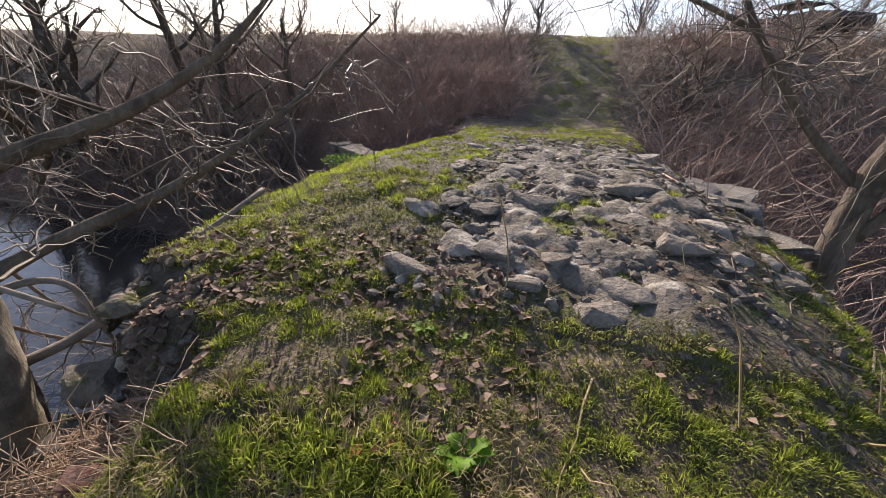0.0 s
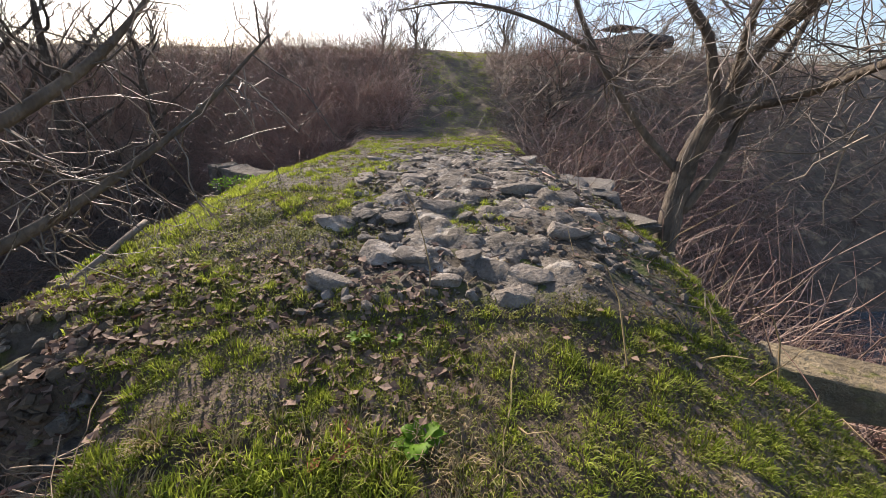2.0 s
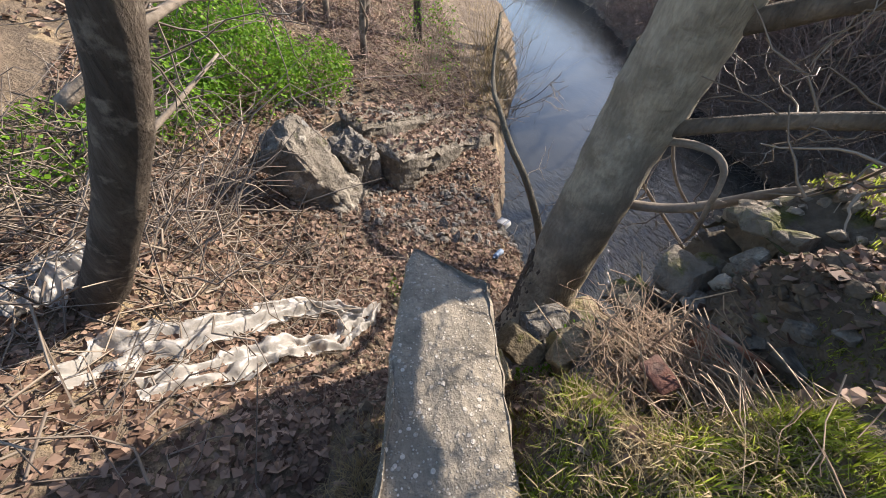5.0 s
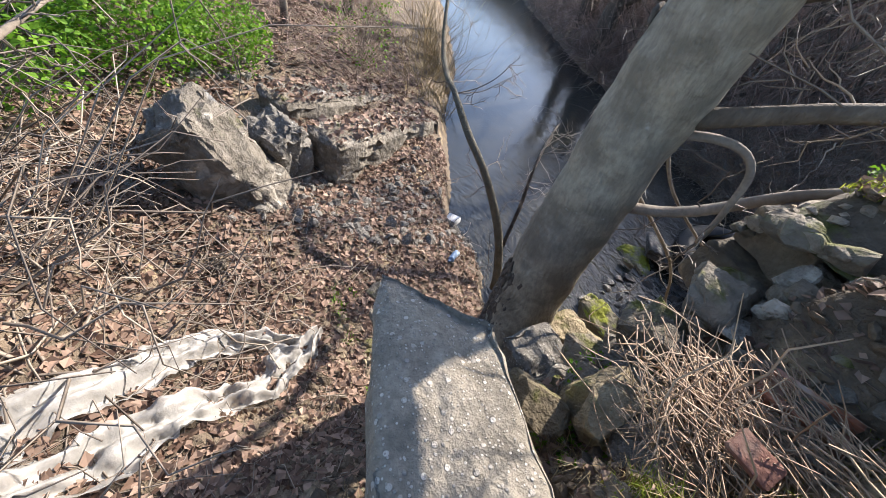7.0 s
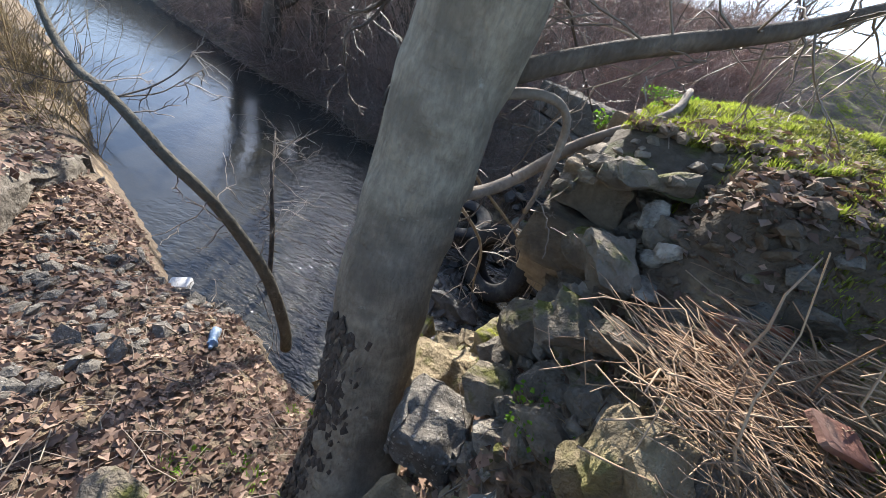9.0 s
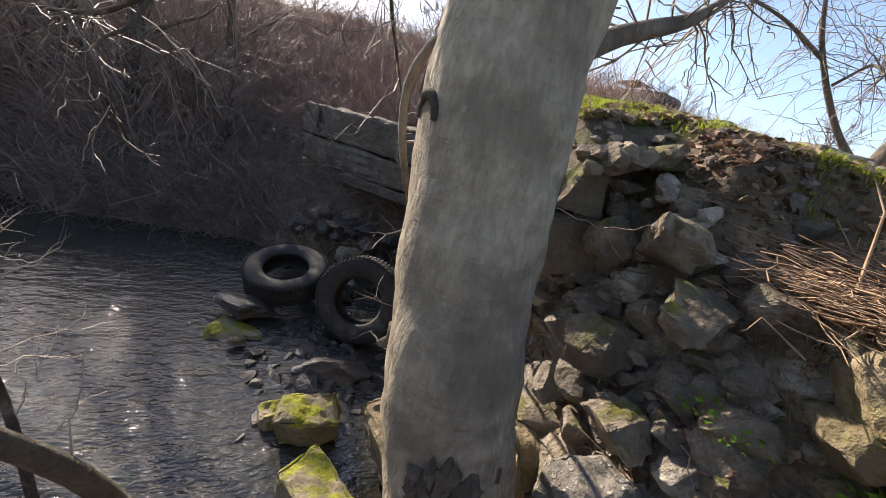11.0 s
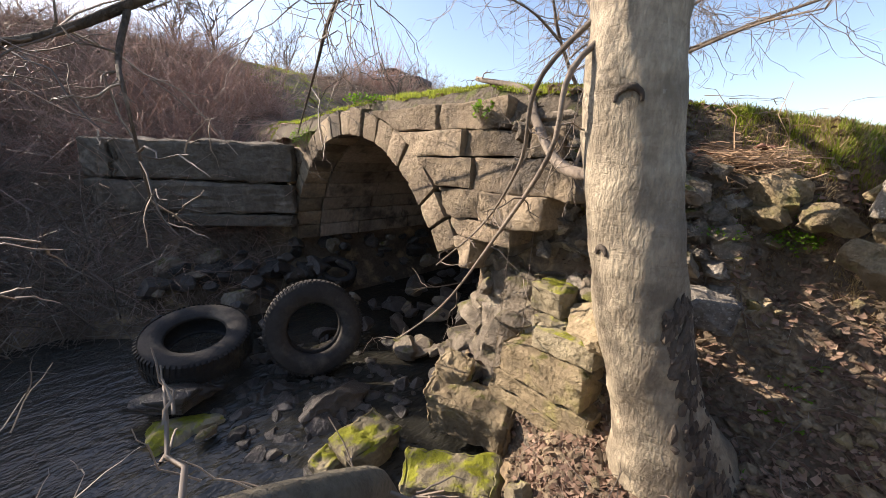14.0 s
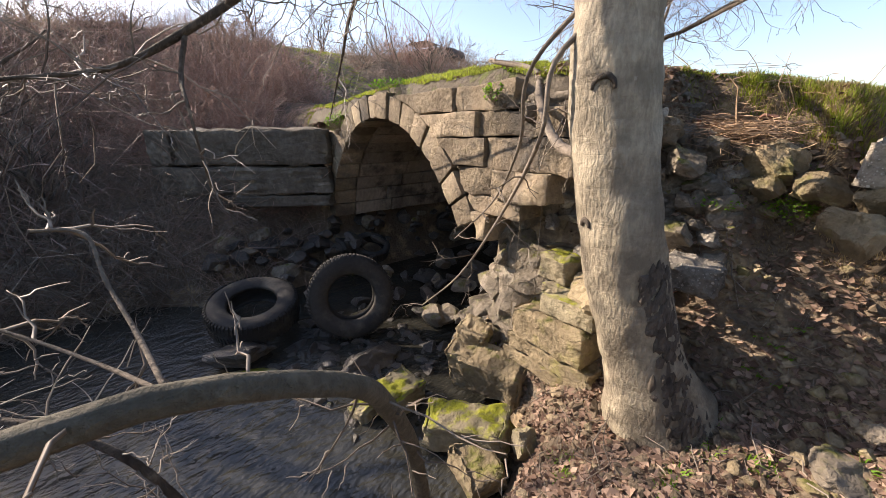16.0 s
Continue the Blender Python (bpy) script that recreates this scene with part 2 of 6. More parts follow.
def water_mat():
    m, nt, b = node_mat("stream_water")
    geo = nt.nodes.new("ShaderNodeNewGeometry")
    b.inputs["Base Color"].default_value = (0.03, 0.03, 0.025, 1)
    b.inputs["Roughness"].default_value = 0.03
    b.inputs["IOR"].default_value = 1.5
    # calm pool downstream, broken water below the arch
    sep = nt.nodes.new("ShaderNodeSeparateXYZ")
    nt.links.new(geo.outputs["Position"], sep.inputs[0])
    lively = nt.nodes.new("ShaderNodeMapRange")
    lively.inputs[1].default_value, lively.inputs[2].default_value = -6.4, -3.9
    lively.inputs[3].default_value, lively.inputs[4].default_value = 0.12, 1.0
    nt.links.new(sep.outputs[0], lively.inputs[0])
    for scale, dist in ((3.0, 0.06), (9.0, 0.03), (24.0, 0.008)):
        f = nt.nodes.new("ShaderNodeMath")
        f.operation = "MULTIPLY"
        nt.links.new(noise_fac(nt, geo.outputs["Position"], scale, 0.2, 0.8, detail=3, stretch=(0.8, 1.4, 1)), f.inputs[0])
        nt.links.new(lively.outputs[0], f.inputs[1])
        bump(nt, b, f.outputs[0], 0.5, dist)
    return m


WATER = water_mat()


# ---- building helpers ----
def mesh_of(name, verts, faces, mat, smooth=True):
    """A mesh from numpy arrays: verts (n, 3), faces (m, 3) or (m, 4)."""
    me = bpy.data.meshes.new(name)
    verts, faces = np.asarray(verts, np.float32), np.asarray(faces, np.int32)
    k = faces.shape[1]
    me.vertices.add(len(verts))
    me.vertices.foreach_set("co", verts.ravel())
    me.loops.add(faces.size)
    me.loops.foreach_set("vertex_index", faces.ravel())
    me.polygons.add(len(faces))
    me.polygons.foreach_set("loop_start", np.arange(0, faces.size, k, dtype=np.int32))
    me.polygons.foreach_set("loop_total", np.full(len(faces), k, np.int32))
    me.polygons.foreach_set("use_smooth", np.full(len(faces), smooth, bool))
    me.materials.append(mat)
    me.update(calc_edges=True)
    return me


def part(name, me, parent, label="", m=None):
    ob = new(name, me)
    ob.parent = parent
    if m is not None:
        ob.matrix_basis = m
    if label:
        ob["label"] = label
    return ob


def thing(name, me, label, category, group="", kind="", m=None):
    ob = new(name, me)
    if m is not None:
        ob.matrix_basis = m
    return tagged(ob, label, category, group, kind)


def from_bm(name, bm, mat, smooth=False):
    me = bpy.data.meshes.new(name)
    bm.to_mesh(me)
    bm.free()
    me.materials.append(mat)
    for p in me.polygons:
        p.use_smooth = smooth
    return me


def step(a, b, x):
    t = np.clip((np.asarray(x, float) - a) / (b - a), 0, 1)
    return t * t * (3 - 2 * t)


def lattice(ix, iy, seed):
    h = np.sin(ix * 127.1 + iy * 311.7 + seed * 74.7) * 43758.5453
    return h - np.floor(h)


def soft_noise(x, y, seed=0):
    x, y = np.asarray(x, float), np.asarray(y, float)
    ix, iy = np.floor(x), np.floor(y)
    fx, fy = x - ix, y - iy
    fx, fy = fx * fx * (3 - 2 * fx), fy * fy * (3 - 2 * fy)
    a, b = lattice(ix, iy, seed), lattice(ix + 1, iy, seed)
    c, d = lattice(ix, iy + 1, seed), lattice(ix + 1, iy + 1, seed)
    return (a * (1 - fx) + b * fx) * (1 - fy) + (c * (1 - fx) + d * fx) * fy - 0.5


def rough_noise(x, y, scale, seed=0, octaves=4):
    out, amp = 0.0, 1.0
    for k in range(octaves):
        out = out + amp * soft_noise(np.asarray(x) * scale, np.asarray(y) * scale, seed + 13 * k)
        scale, amp = scale * 2.1, amp * 0.5
    return out


def tubes(name, lines, radii, mat, sides=3):
    """Many thin stems in one mesh. lines (n, k, 3), radii (n, k)."""
    lines, radii = np.asarray(lines, float), np.asarray(radii, float)
    n, k, _ = lines.shape
    tan = np.gradient(lines, axis=1)
    tan /= np.linalg.norm(tan, axis=2, keepdims=True) + 1e-9
    ref = np.where(np.abs(tan[..., 2:3]) > 0.9, [[[1.0, 0, 0]]], [[[0, 0, 1.0]]])
    side = np.cross(tan, ref)
    side /= np.linalg.norm(side, axis=2, keepdims=True) + 1e-9
    up = np.cross(side, tan)
    ang = np.arange(sides) * 2 * np.pi / sides
    ring = np.cos(ang)[None, None, :, None] * side[:, :, None] + np.sin(ang)[None, None, :, None] * up[:, :, None]
    v = (lines[:, :, None] + radii[:, :, None, None] * ring).reshape(-1, 3)
    i = np.arange(n)[:, None, None] * k * sides + np.arange(k - 1)[None, :, None] * sides + np.arange(sides)[None, None, :]
    j = np.arange(n)[:, None, None] * k * sides + np.arange(k - 1)[None, :, None] * sides + (np.arange(sides)[None, None, :] + 1) % sides
    f = np.stack([i, j, j + sides, i + sides], -1).reshape(-1, 4)
    return mesh_of(name, v, f, mat)


def smooth_line(points, n):
    """n points on a soft curve through the given ones."""
    p = np.asarray(points, float)
    p = np.vstack([2 * p[0] - p[1], p, 2 * p[-1] - p[-2]])
    out = []
    for s in np.linspace(0, len(p) - 3 - 1e-6, n):
        i, t = int(s), s - int(s)
        a, b, c, d = p[i : i + 4]
        out.append(0.5 * (2 * b + (c - a) * t + (2 * a - 5 * b + 4 * c - d) * t * t + (3 * b - a - 3 * c + d) * t**3))
    return np.array(out)


def limb_mesh(name, points, radii, mat, n=24, sides=14, knob=0.08, seed=0):
    """A limb or trunk along a curve, round but uneven, closed at the ends."""
    line = smooth_line(points, n)
    rad = np.interp(np.linspace(0, 1, n), np.linspace(0, 1, len(radii)), radii)
    tan = np.gradient(line, axis=0)
    tan /= np.linalg.norm(tan, axis=1, keepdims=True)
    side = np.cross(tan, (0.3, 0.9, 0.31) if abs(tan[:, 2]).mean() > 0.6 else (0, 0, 1.0))
    side /= np.linalg.norm(side, axis=1, keepdims=True)
    up = np.cross(side, tan)
    ang = np.arange(sides) * 2 * np.pi / sides
    along = np.arange(n)[:, None] * 0.35 + seed * 7.3
    wob = 1 + knob * (rough_noise(np.cos(ang)[None, :] * 1.3 + seed, along + np.sin(ang)[None, :] * 1.3, 1.0, seed) * 1.6)
    v = line[:, None] + (rad[:, None] * wob)[..., None] * (np.cos(ang)[None, :, None] * side[:, None] + np.sin(ang)[None, :, None] * up[:, None])
    v = np.vstack([v.reshape(-1, 3), line[:1], line[-1:]])
    f = []
    for i in range(n - 1):
        for j in range(sides):
            a, b = i * sides + j, i * sides + (j + 1) % sides
            f.append((a, b, b + sides, a + sides))
    base, tip = n * sides, n * sides + 1
    for j in range(sides):
        f.append((base, (j + 1) % sides, j, base))
        f.append((tip, (n - 1) * sides + j, (n - 1) * sides + (j + 1) % sides, tip))
    me = bpy.data.meshes.new(name)
    me.from_pydata([tuple(p) for p in v], [], [tuple(dict.fromkeys(q)) for q in f])
    me.materials.append(mat)
    for p in me.polygons:
        p.use_smooth = True
    return me


def ball(level):
    bm = bmesh.new()
    bmesh.ops.create_icosphere(bm, subdivisions=level, radius=1)
    v = np.array([p.co for p in bm.verts])
    f = np.array([[q.index for q in p.verts] for p in bm.faces])
    bm.free()
    return v, f


BALL = {k: ball(k) for k in (1, 2, 3, 4)}


def rock_mesh(name, size, mat, seed, level=3, cuts=9, grain=0.05):
    """A worn stone: a ball cut by random planes, then roughened."""
    rng = np.random.default_rng(seed)
    v, f = BALL[level]
    v = v.copy()
    for _ in range(cuts):
        d = rng.normal(size=3)
        d /= np.linalg.norm(d)
        over = np.maximum(v @ d - rng.uniform(0.42, 0.78), 0)
        v -= 0.98 * over[:, None] * d
    v += grain * (rough_noise(v[:, 0] * 2 + v[:, 2] * 1.7 + seed, v[:, 1] * 2 - v[:, 2] * 1.1, 1.0, seed % 50) * 2)[:, None] * v
    v += 0.55 * grain * (rough_noise(v[:, 0] * 7 + v[:, 2] * 5 + seed, v[:, 1] * 7 - v[:, 2] * 6, 1.0, seed % 40, octaves=2))[:, None] * v
    v /= np.abs(v).max(0)
    me = mesh_of(name, v * (np.asarray(size) / 2), f, mat)
    me.set_sharp_from_angle(angle=radians(24))
    return me


def cube_grid(n):
    """A cube's skin from -1 to 1 with n faces a side, corners shared by key."""
    key, verts, faces = {}, [], []

    def at(p):
        q = tuple(np.round(p, 5))
        if q not in key:
            key[q] = len(verts)
            verts.append(p)
        return key[q]

    s = np.linspace(-1, 1, n + 1)
    s = np.sign(s) * np.abs(s) ** (0.35 if n < 10 else 0.6 if n < 20 else 0.9)
    for ax in range(3):
        b, c = (ax + 1) % 3, (ax + 2) % 3
        for sgn in (-1, 1):
            for i in range(n):
                for j in range(n):
                    q = []
                    for di, dj in ((0, 0), (1, 0), (1, 1), (0, 1)):
                        p = np.zeros(3)
                        p[ax], p[b], p[c] = sgn, s[i + di], s[j + dj]
                        q.append(at(p))
                    faces.append(q if sgn > 0 else q[::-1])
    return np.array(verts), np.array(faces)


CUBE = {n: cube_grid(n) for n in (3, 4, 6, 10, 22)}


def block_mesh(name, corners, mat, seed, n=4, edge=0.02, grain=0.012):
    """A dressed stone between eight corners (x fastest, then y, then z), its edges worn and faces uneven."""
    v, f = CUBE[n]
    c = np.asarray(corners, float).reshape(2, 2, 2, 3)
    w = (v + 1) / 2
    p = 0
    for k in (0, 1):
        for j in (0, 1):
            for i in (0, 1):
                wt3 = (w[:, 0] if i else 1 - w[:, 0]) * (w[:, 1] if j else 1 - w[:, 1]) * (w[:, 2] if k else 1 - w[:, 2])
                p = p + wt3[:, None] * c[k, j, i]
    mid = c.reshape(-1, 3).mean(0)
    hits = (np.abs(v) > 0.999).sum(1)
    to = mid - p
    to /= np.linalg.norm(to, axis=1, keepdims=True) + 1e-9
    rnd = 0.7 + 0.9 * np.abs(rough_noise(p[:, 0] * 7 + p[:, 2] * 5, p[:, 1] * 7 - p[:, 2] * 6, 1.0, seed % 60))
    p = p + to * (np.where(hits >= 2, edge, 0) * np.where(hits == 3, 1.7, 1.0) * rnd)[:, None]
    p = p + to * (grain * 2 * rough_noise(p[:, 0] * 4 + p[:, 2] * 3 + seed, p[:, 1] * 4 + p[:, 2] * 4, 1.0, seed % 60))[:, None]
    me = mesh_of(name, p, f, mat)
    me.set_sharp_from_angle(angle=radians(30))
    return me


def ruined_mesh(name, corners, mat, seed, amp=0.07, edge=0.05):
    """A crumbling block: like block_mesh, but broken at several scales."""
    v, f = CUBE[22]
    c = np.asarray(corners, float).reshape(2, 2, 2, 3)
    w = (v + 1) / 2
    p = 0
    for k in (0, 1):
        for j in (0, 1):
            for i in (0, 1):
                wt3 = (w[:, 0] if i else 1 - w[:, 0]) * (w[:, 1] if j else 1 - w[:, 1]) * (w[:, 2] if k else 1 - w[:, 2])
                p = p + wt3[:, None] * c[k, j, i]
    axes = np.stack([(c[:, :, 1] - c[:, :, 0]).reshape(-1, 3).mean(0), (c[:, 1] - c[:, 0]).reshape(-1, 3).mean(0), (c[1] - c[0]).reshape(-1, 3).mean(0)])
    axes /= np.linalg.norm(axes, axis=1, keepdims=True)
    away = np.where(np.abs(v) > 0.999, np.sign(v), 0) @ axes
    a, b = p[:, 0] + 0.7 * p[:, 2], p[:, 1] - 0.8 * p[:, 2]
    rough = rough_noise(a, b, 3.2, seed, octaves=5)
    chips = np.maximum(rough_noise(b, a, 9.0, seed + 5, octaves=3), 0.0)
    rough = rough + 0.45 * rough_noise(a + 3.1, b, 15.0, seed + 2, octaves=3)
    worn = edge * step(0.72, 1.0, np.sort(np.abs(v), axis=1)[:, 1]) ** 2 * (0.4 + 1.2 * np.abs(rough_noise(a, b, 3.3, seed + 9)))
    p = p + away * (amp * (rough - 0.9 * chips) - worn)[:, None]
    me = mesh_of(name, p, f, mat)
    me.set_sharp_from_angle(angle=radians(28))
    return me


def stones_mesh(name, pts, sizes, mat, seed):
    """Many small broken stones in one mesh, at points (n, 3)."""
    r = np.random.default_rng(seed)
    n = len(pts)
    v, f = BALL[1]
    k = len(v)
    s = np.asarray(sizes)[:, None] * np.stack([r.uniform(0.45, 0.7, n), r.uniform(0.3, 0.55, n), r.uniform(0.2, 0.42, n)], -1)
    a = r.uniform(0, 2 * np.pi, n)
    p = (v[None] * r.uniform(0.72, 1.2, (n, k, 1))) * s[:, None]
    x, y = p[..., 0] * np.cos(a)[:, None] - p[..., 1] * np.sin(a)[:, None], p[..., 0] * np.sin(a)[:, None] + p[..., 1] * np.cos(a)[:, None]
    tilt = r.normal(0, 0.35, (n, 2))
    z = p[..., 2] + x * tilt[:, :1] + y * tilt[:, 1:]
    p = np.stack([x, y, z], -1) + np.asarray(pts)[:, None]
    faces = (np.arange(n)[:, None, None] * k + f[None]).reshape(-1, 3)
    return mesh_of(name, p.reshape(-1, 3), faces, mat, smooth=False)


def box_corners(x0, x1, y0, y1, z0, z1):
    return [(x, y, z) for z in (z0, z1) for y in (y0, y1) for x in (x0, x1)]


# ---- plan: u along the bridge from its downstream face, v across it ----
ORIGIN, AXIS, ACROSS = np.array([-1.65, 3.0]), np.array([0.174, 0.985]), np.array([0.985, -0.174])


def plan(u, v, z):
    p = ORIGIN + u * AXIS + v * ACROSS
    return (p[0], p[1], z)


def to_plan(x, y):
    dx, dy = np.asarray(x, float) - ORIGIN[0], np.asarray(y, float) - ORIGIN[1]
    return dx * AXIS[0] + dy * AXIS[1], dx * ACROSS[0] + dy * ACROSS[1]


ARCH_U, ARCH_Z, ARCH_R, RING = 1.07, -1.5, 1.84, 0.27
BRIDGE_W = 3.9
WATER_Z = -2.22


def south_edge(x):
    return np.interp(x, [-16, -10, -7.8, -5.4, -4.6, -3.7, -3.4, -2.9, -2.5, -2.1, -1.6, 6, 14], [5.0, 3.3, 2.25, 1.5, 1.15, 1.3, 1.15, 1.05, 1.15, 1.45, 2.4, 2.2, 1.5])


def north_edge(x):
    return np.interp(x, [-18, -10.5, -7.9, -6.6, -4.0, -3.2, -1.6, 6, 14], [9.6, 7.5, 7.4, 6.6, 6.5, 5.7, 5.45, 4.6, 4.0])


def deck_height(u, v):
    """The soil over the bridge: low at the approach, highest over the arch, rounded at its sides."""
    h = np.interp(u, [-6, -3.2, -2.3, -1.4, -0.5, 0.6, 2.7, 4.5, 6.0], [0.40, 0.37, 0.55, 0.70, 0.82, 0.87, 0.78, 0.72, 0.7])
    h = h - (0.13 + 0.07 * step(-1.0, 0.2, u)) * (1 - step(0.0, 1.1, v)) ** 1.5 - 0.35 * step(3.1, 4.4, v)
    return h


def ground_height(x, y):
    x, y = np.asarray(x, float), np.asarray(y, float)
    u, v = to_plan(x, y)
    ys, yn = south_edge(x), north_edge(x)
    d, e = ys - y, y - yn
    # the lower terrace and bank south of the stream
    terrace = np.interp(d, [-1.0, 0, 0.12, 0.28, 0.6, 1.7, 2.6, 4, 6, 9, 30], [-2.5, -2.26, -2.06, -1.78, -1.58, -1.32, -0.98, -0.55, 0.3, 0.8, 1.2])
    # plateau south of the bridge
    edge0 = np.interp(u, [-6, -4.1, -3.75, -3.1, -2.7, -2.2, -1.8, -1.5], [2.4, 1.8, 0.35, 0.15, 0.0, 0.0, 0.05, 0.22])
    edge1 = np.interp(u, [-6, -4.1, -3.75, -3.1, -2.7, -2.2, -1.8, -1.5], [4.0, 3.2, 2.1, 1.5, 0.85, 0.64, 0.6, 0.5])
    k = step(0, 1, (v - edge0) / (edge1 - edge0))
    right = 1 - step(0, 1, (v - np.interp(u, [-5, -2.5, -1], [5.5, 4.1, 3.8])) / 1.1)
    near = k * np.where(u < -0.4, 1, 0) * right
    gully = np.interp(d, [-1, 0, 0.6, 2.5, 5, 9], [-2.5, -2.26, -1.7, -0.9, 0.0, 0.6])
    low = terrace * (1 - step(0.5, 3.0, v)) + gully * step(0.5, 3.0, v)
    south = low + (deck_height(u, v) - 0.02 - low) * near * (1 - step(-0.95, -0.62, u))
    # embankment north of the stream, with the track climbing it
    bank = np.interp(e, [-1.0, 0, 0.5, 2.0, 7.2, 8.6, 12, 60, 400], [-2.5, -2.26, -1.75, -0.6, 2.55, 2.95, 3.25, 3.2, 3.0])
    ramp = np.interp(y, [5.0, 8.4, 9.2, 13.6, 15, 60], [0.74, 0.72, 0.85, 2.85, 3.2, 3.2])
    # the far approach
    on = step(-0.35, 0.25, v) * (1 - step(3.6, 4.8, v)) * step(3.0, 3.35, u)
    on = on * step(-1.2, 0.8, v - np.maximum(0, (u - 6)) * 0.06)
    north = bank * (1 - on) + ramp * on
    mid = 0.5 * (ys + yn)
    h = np.where(y > mid, north, south)
    bed = -2.45 + 0 * h
    h = np.where((y > ys) & (y < yn) & (u > -0.62) & (u < 3.0), np.minimum(h, bed + 0.1), h)
    wild = np.clip((h + 2.1) / 0.8, 0.15, 1)
    near = np.where(y > mid, on, near)
    h = h + wild * (1 - 0.8 * near) * (0.10 * rough_noise(x, y, 1.1, 3) + 0.05 * rough_noise(x, y, 4.0, 9))
    h = h + near * (0.045 * rough_noise(u, v, 2.0, 21) + 0.03 * rough_noise(u, v, 7.0, 22))
    h = h + 0.42 * np.exp(-((x + 2.55) ** 2 + (y + 2.25) ** 2) / 0.35)
    # hollow under the twig pile
    h = h - 0.35 * step(-1.72, -1.5, x) * (1 - step(-1.12, -0.9, x)) * step(-0.08, 0.12, y) * (1 - step(0.66, 0.84, y))
    far = step(30, 200, np.hypot(x, y))
    return h + far * 1.5 * rough_noise(x, y, 0.02, 5)


def spread(lo, hi, fine, far, growth=1.22):
    out, s = list(np.arange(lo, hi + 1e-6, fine)), fine
    a, b = out[0], out[-1]
    left, right_ = [], []
    while b < far:
        s *= growth
        a, b = a - s, b + s
        left.append(a)
        right_.append(b)
    return np.array(left[::-1] + out + right_)


def sheet(name, xs, ys, height, mat):
    gx, gy = np.meshgrid(xs, ys)
    gz = height(gx, gy)
    v = np.stack([gx, gy, gz], -1).reshape(-1, 3)
    nx, ny = len(xs), len(ys)
    i = (np.arange(ny - 1)[:, None] * nx + np.arange(nx - 1)[None, :]).ravel()
    f = np.stack([i, i + 1, i + nx + 1, i + nx], -1)
    return mesh_of(name, v, f, mat)


ground = thing("ground", sheet("ground", spread(-9, 7, 0.07, 3000), spread(-4.5, 11, 0.07, 3000), ground_height, SOIL), "bare brown earth banks with leaf litter and stones", "ground", kind="structure")
water = thing("water", sheet("water", np.linspace(-40, 14, 60), np.linspace(0.4, 10, 40), lambda x, y: WATER_Z + 0 * x, WATER), "dark shallow stream water reflecting the sky", "water", kind="structure")


# ---- the bridge ----
bridge = tagged(new("stone_bridge"), "small ruined stone arch bridge with earth-covered deck", "bridge")


def face_block(u0, u1, z0, z1, u0t=None, u1t=None, depth=0.34, proud=0.0, mat=SANDSTONE, seed=0, name="ashlar", v0=0.0, edge=0.009):
    u0t, u1t = u0 if u0t is None else u0t, u1 if u1t is None else u1t
    c = [plan(u0, v0 - proud, z0), plan(u1, v0 - proud, z0), plan(u0, v0 + depth, z0), plan(u1, v0 + depth, z0),
         plan(u0t, v0 - proud, z1), plan(u1t, v0 - proud, z1), plan(u0t, v0 + depth, z1), plan(u1t, v0 + depth, z1)]
    me = ruined_mesh(name, c, mat, seed, amp=0.035, edge=0.03) if name == "footing_stone" else block_mesh(name, c, mat, seed, n=10, edge=edge, grain=0.03)
    return part(name, me, bridge)


def ring_block(a0, a1, r0, r1, v0, v1, mat, seed, name, grain=0.012):
    def at(a, r, v):
        return plan(ARCH_U - r * math.cos(a), v, ARCH_Z + r * math.sin(a))
    c = [at(a0, r0, v0), at(a1, r0, v0), at(a0, r0, v1), at(a1, r0, v1), at(a0, r1, v0), at(a1, r1, v0), at(a0, r1, v1), at(a1, r1, v1)]
    return part(name, block_mesh(name, c, mat, seed, grain=grain, edge=0.009), bridge)


rng = random.Random(4)
A0 = math.asin((-0.74 - ARCH_Z) / ARCH_R)
A1 = math.pi - math.asin((-1.27 - ARCH_Z) / ARCH_R)
count = 19
cuts_a = [A0 + (A1 - A0) * i / count + (rng.uniform(-0.012, 0.012) if 0 < i < count else 0) for i in range(count + 1)]
for i in range(count):
    g = 0.004
    ring_block(cuts_a[i] + g, cuts_a[i + 1] - g, ARCH_R, ARCH_R + RING + rng.uniform(-0.03, 0.03), -rng.uniform(0, 0.03), 0.36, SANDSTONE, 10 + i, "voussoir")
for i in range(count):
    lo = 0.37
    while lo < BRIDGE_W - 0.1:
        hi = min(lo + rng.uniform(0.6, 1.1), BRIDGE_W)
        ring_block(cuts_a[i] + 0.003, cuts_a[i + 1] - 0.003, ARCH_R + rng.uniform(-0.012, 0.012), ARCH_R + RING, lo + 0.004, hi - 0.004, BARREL, 40 + i * 7 + int(lo * 10), "barrel_stone")
        lo = hi


def extrados(z):
    r = ARCH_R + RING + 0.015
    return ARCH_U - math.sqrt(max(r * r - (z - ARCH_Z) ** 2, 0))


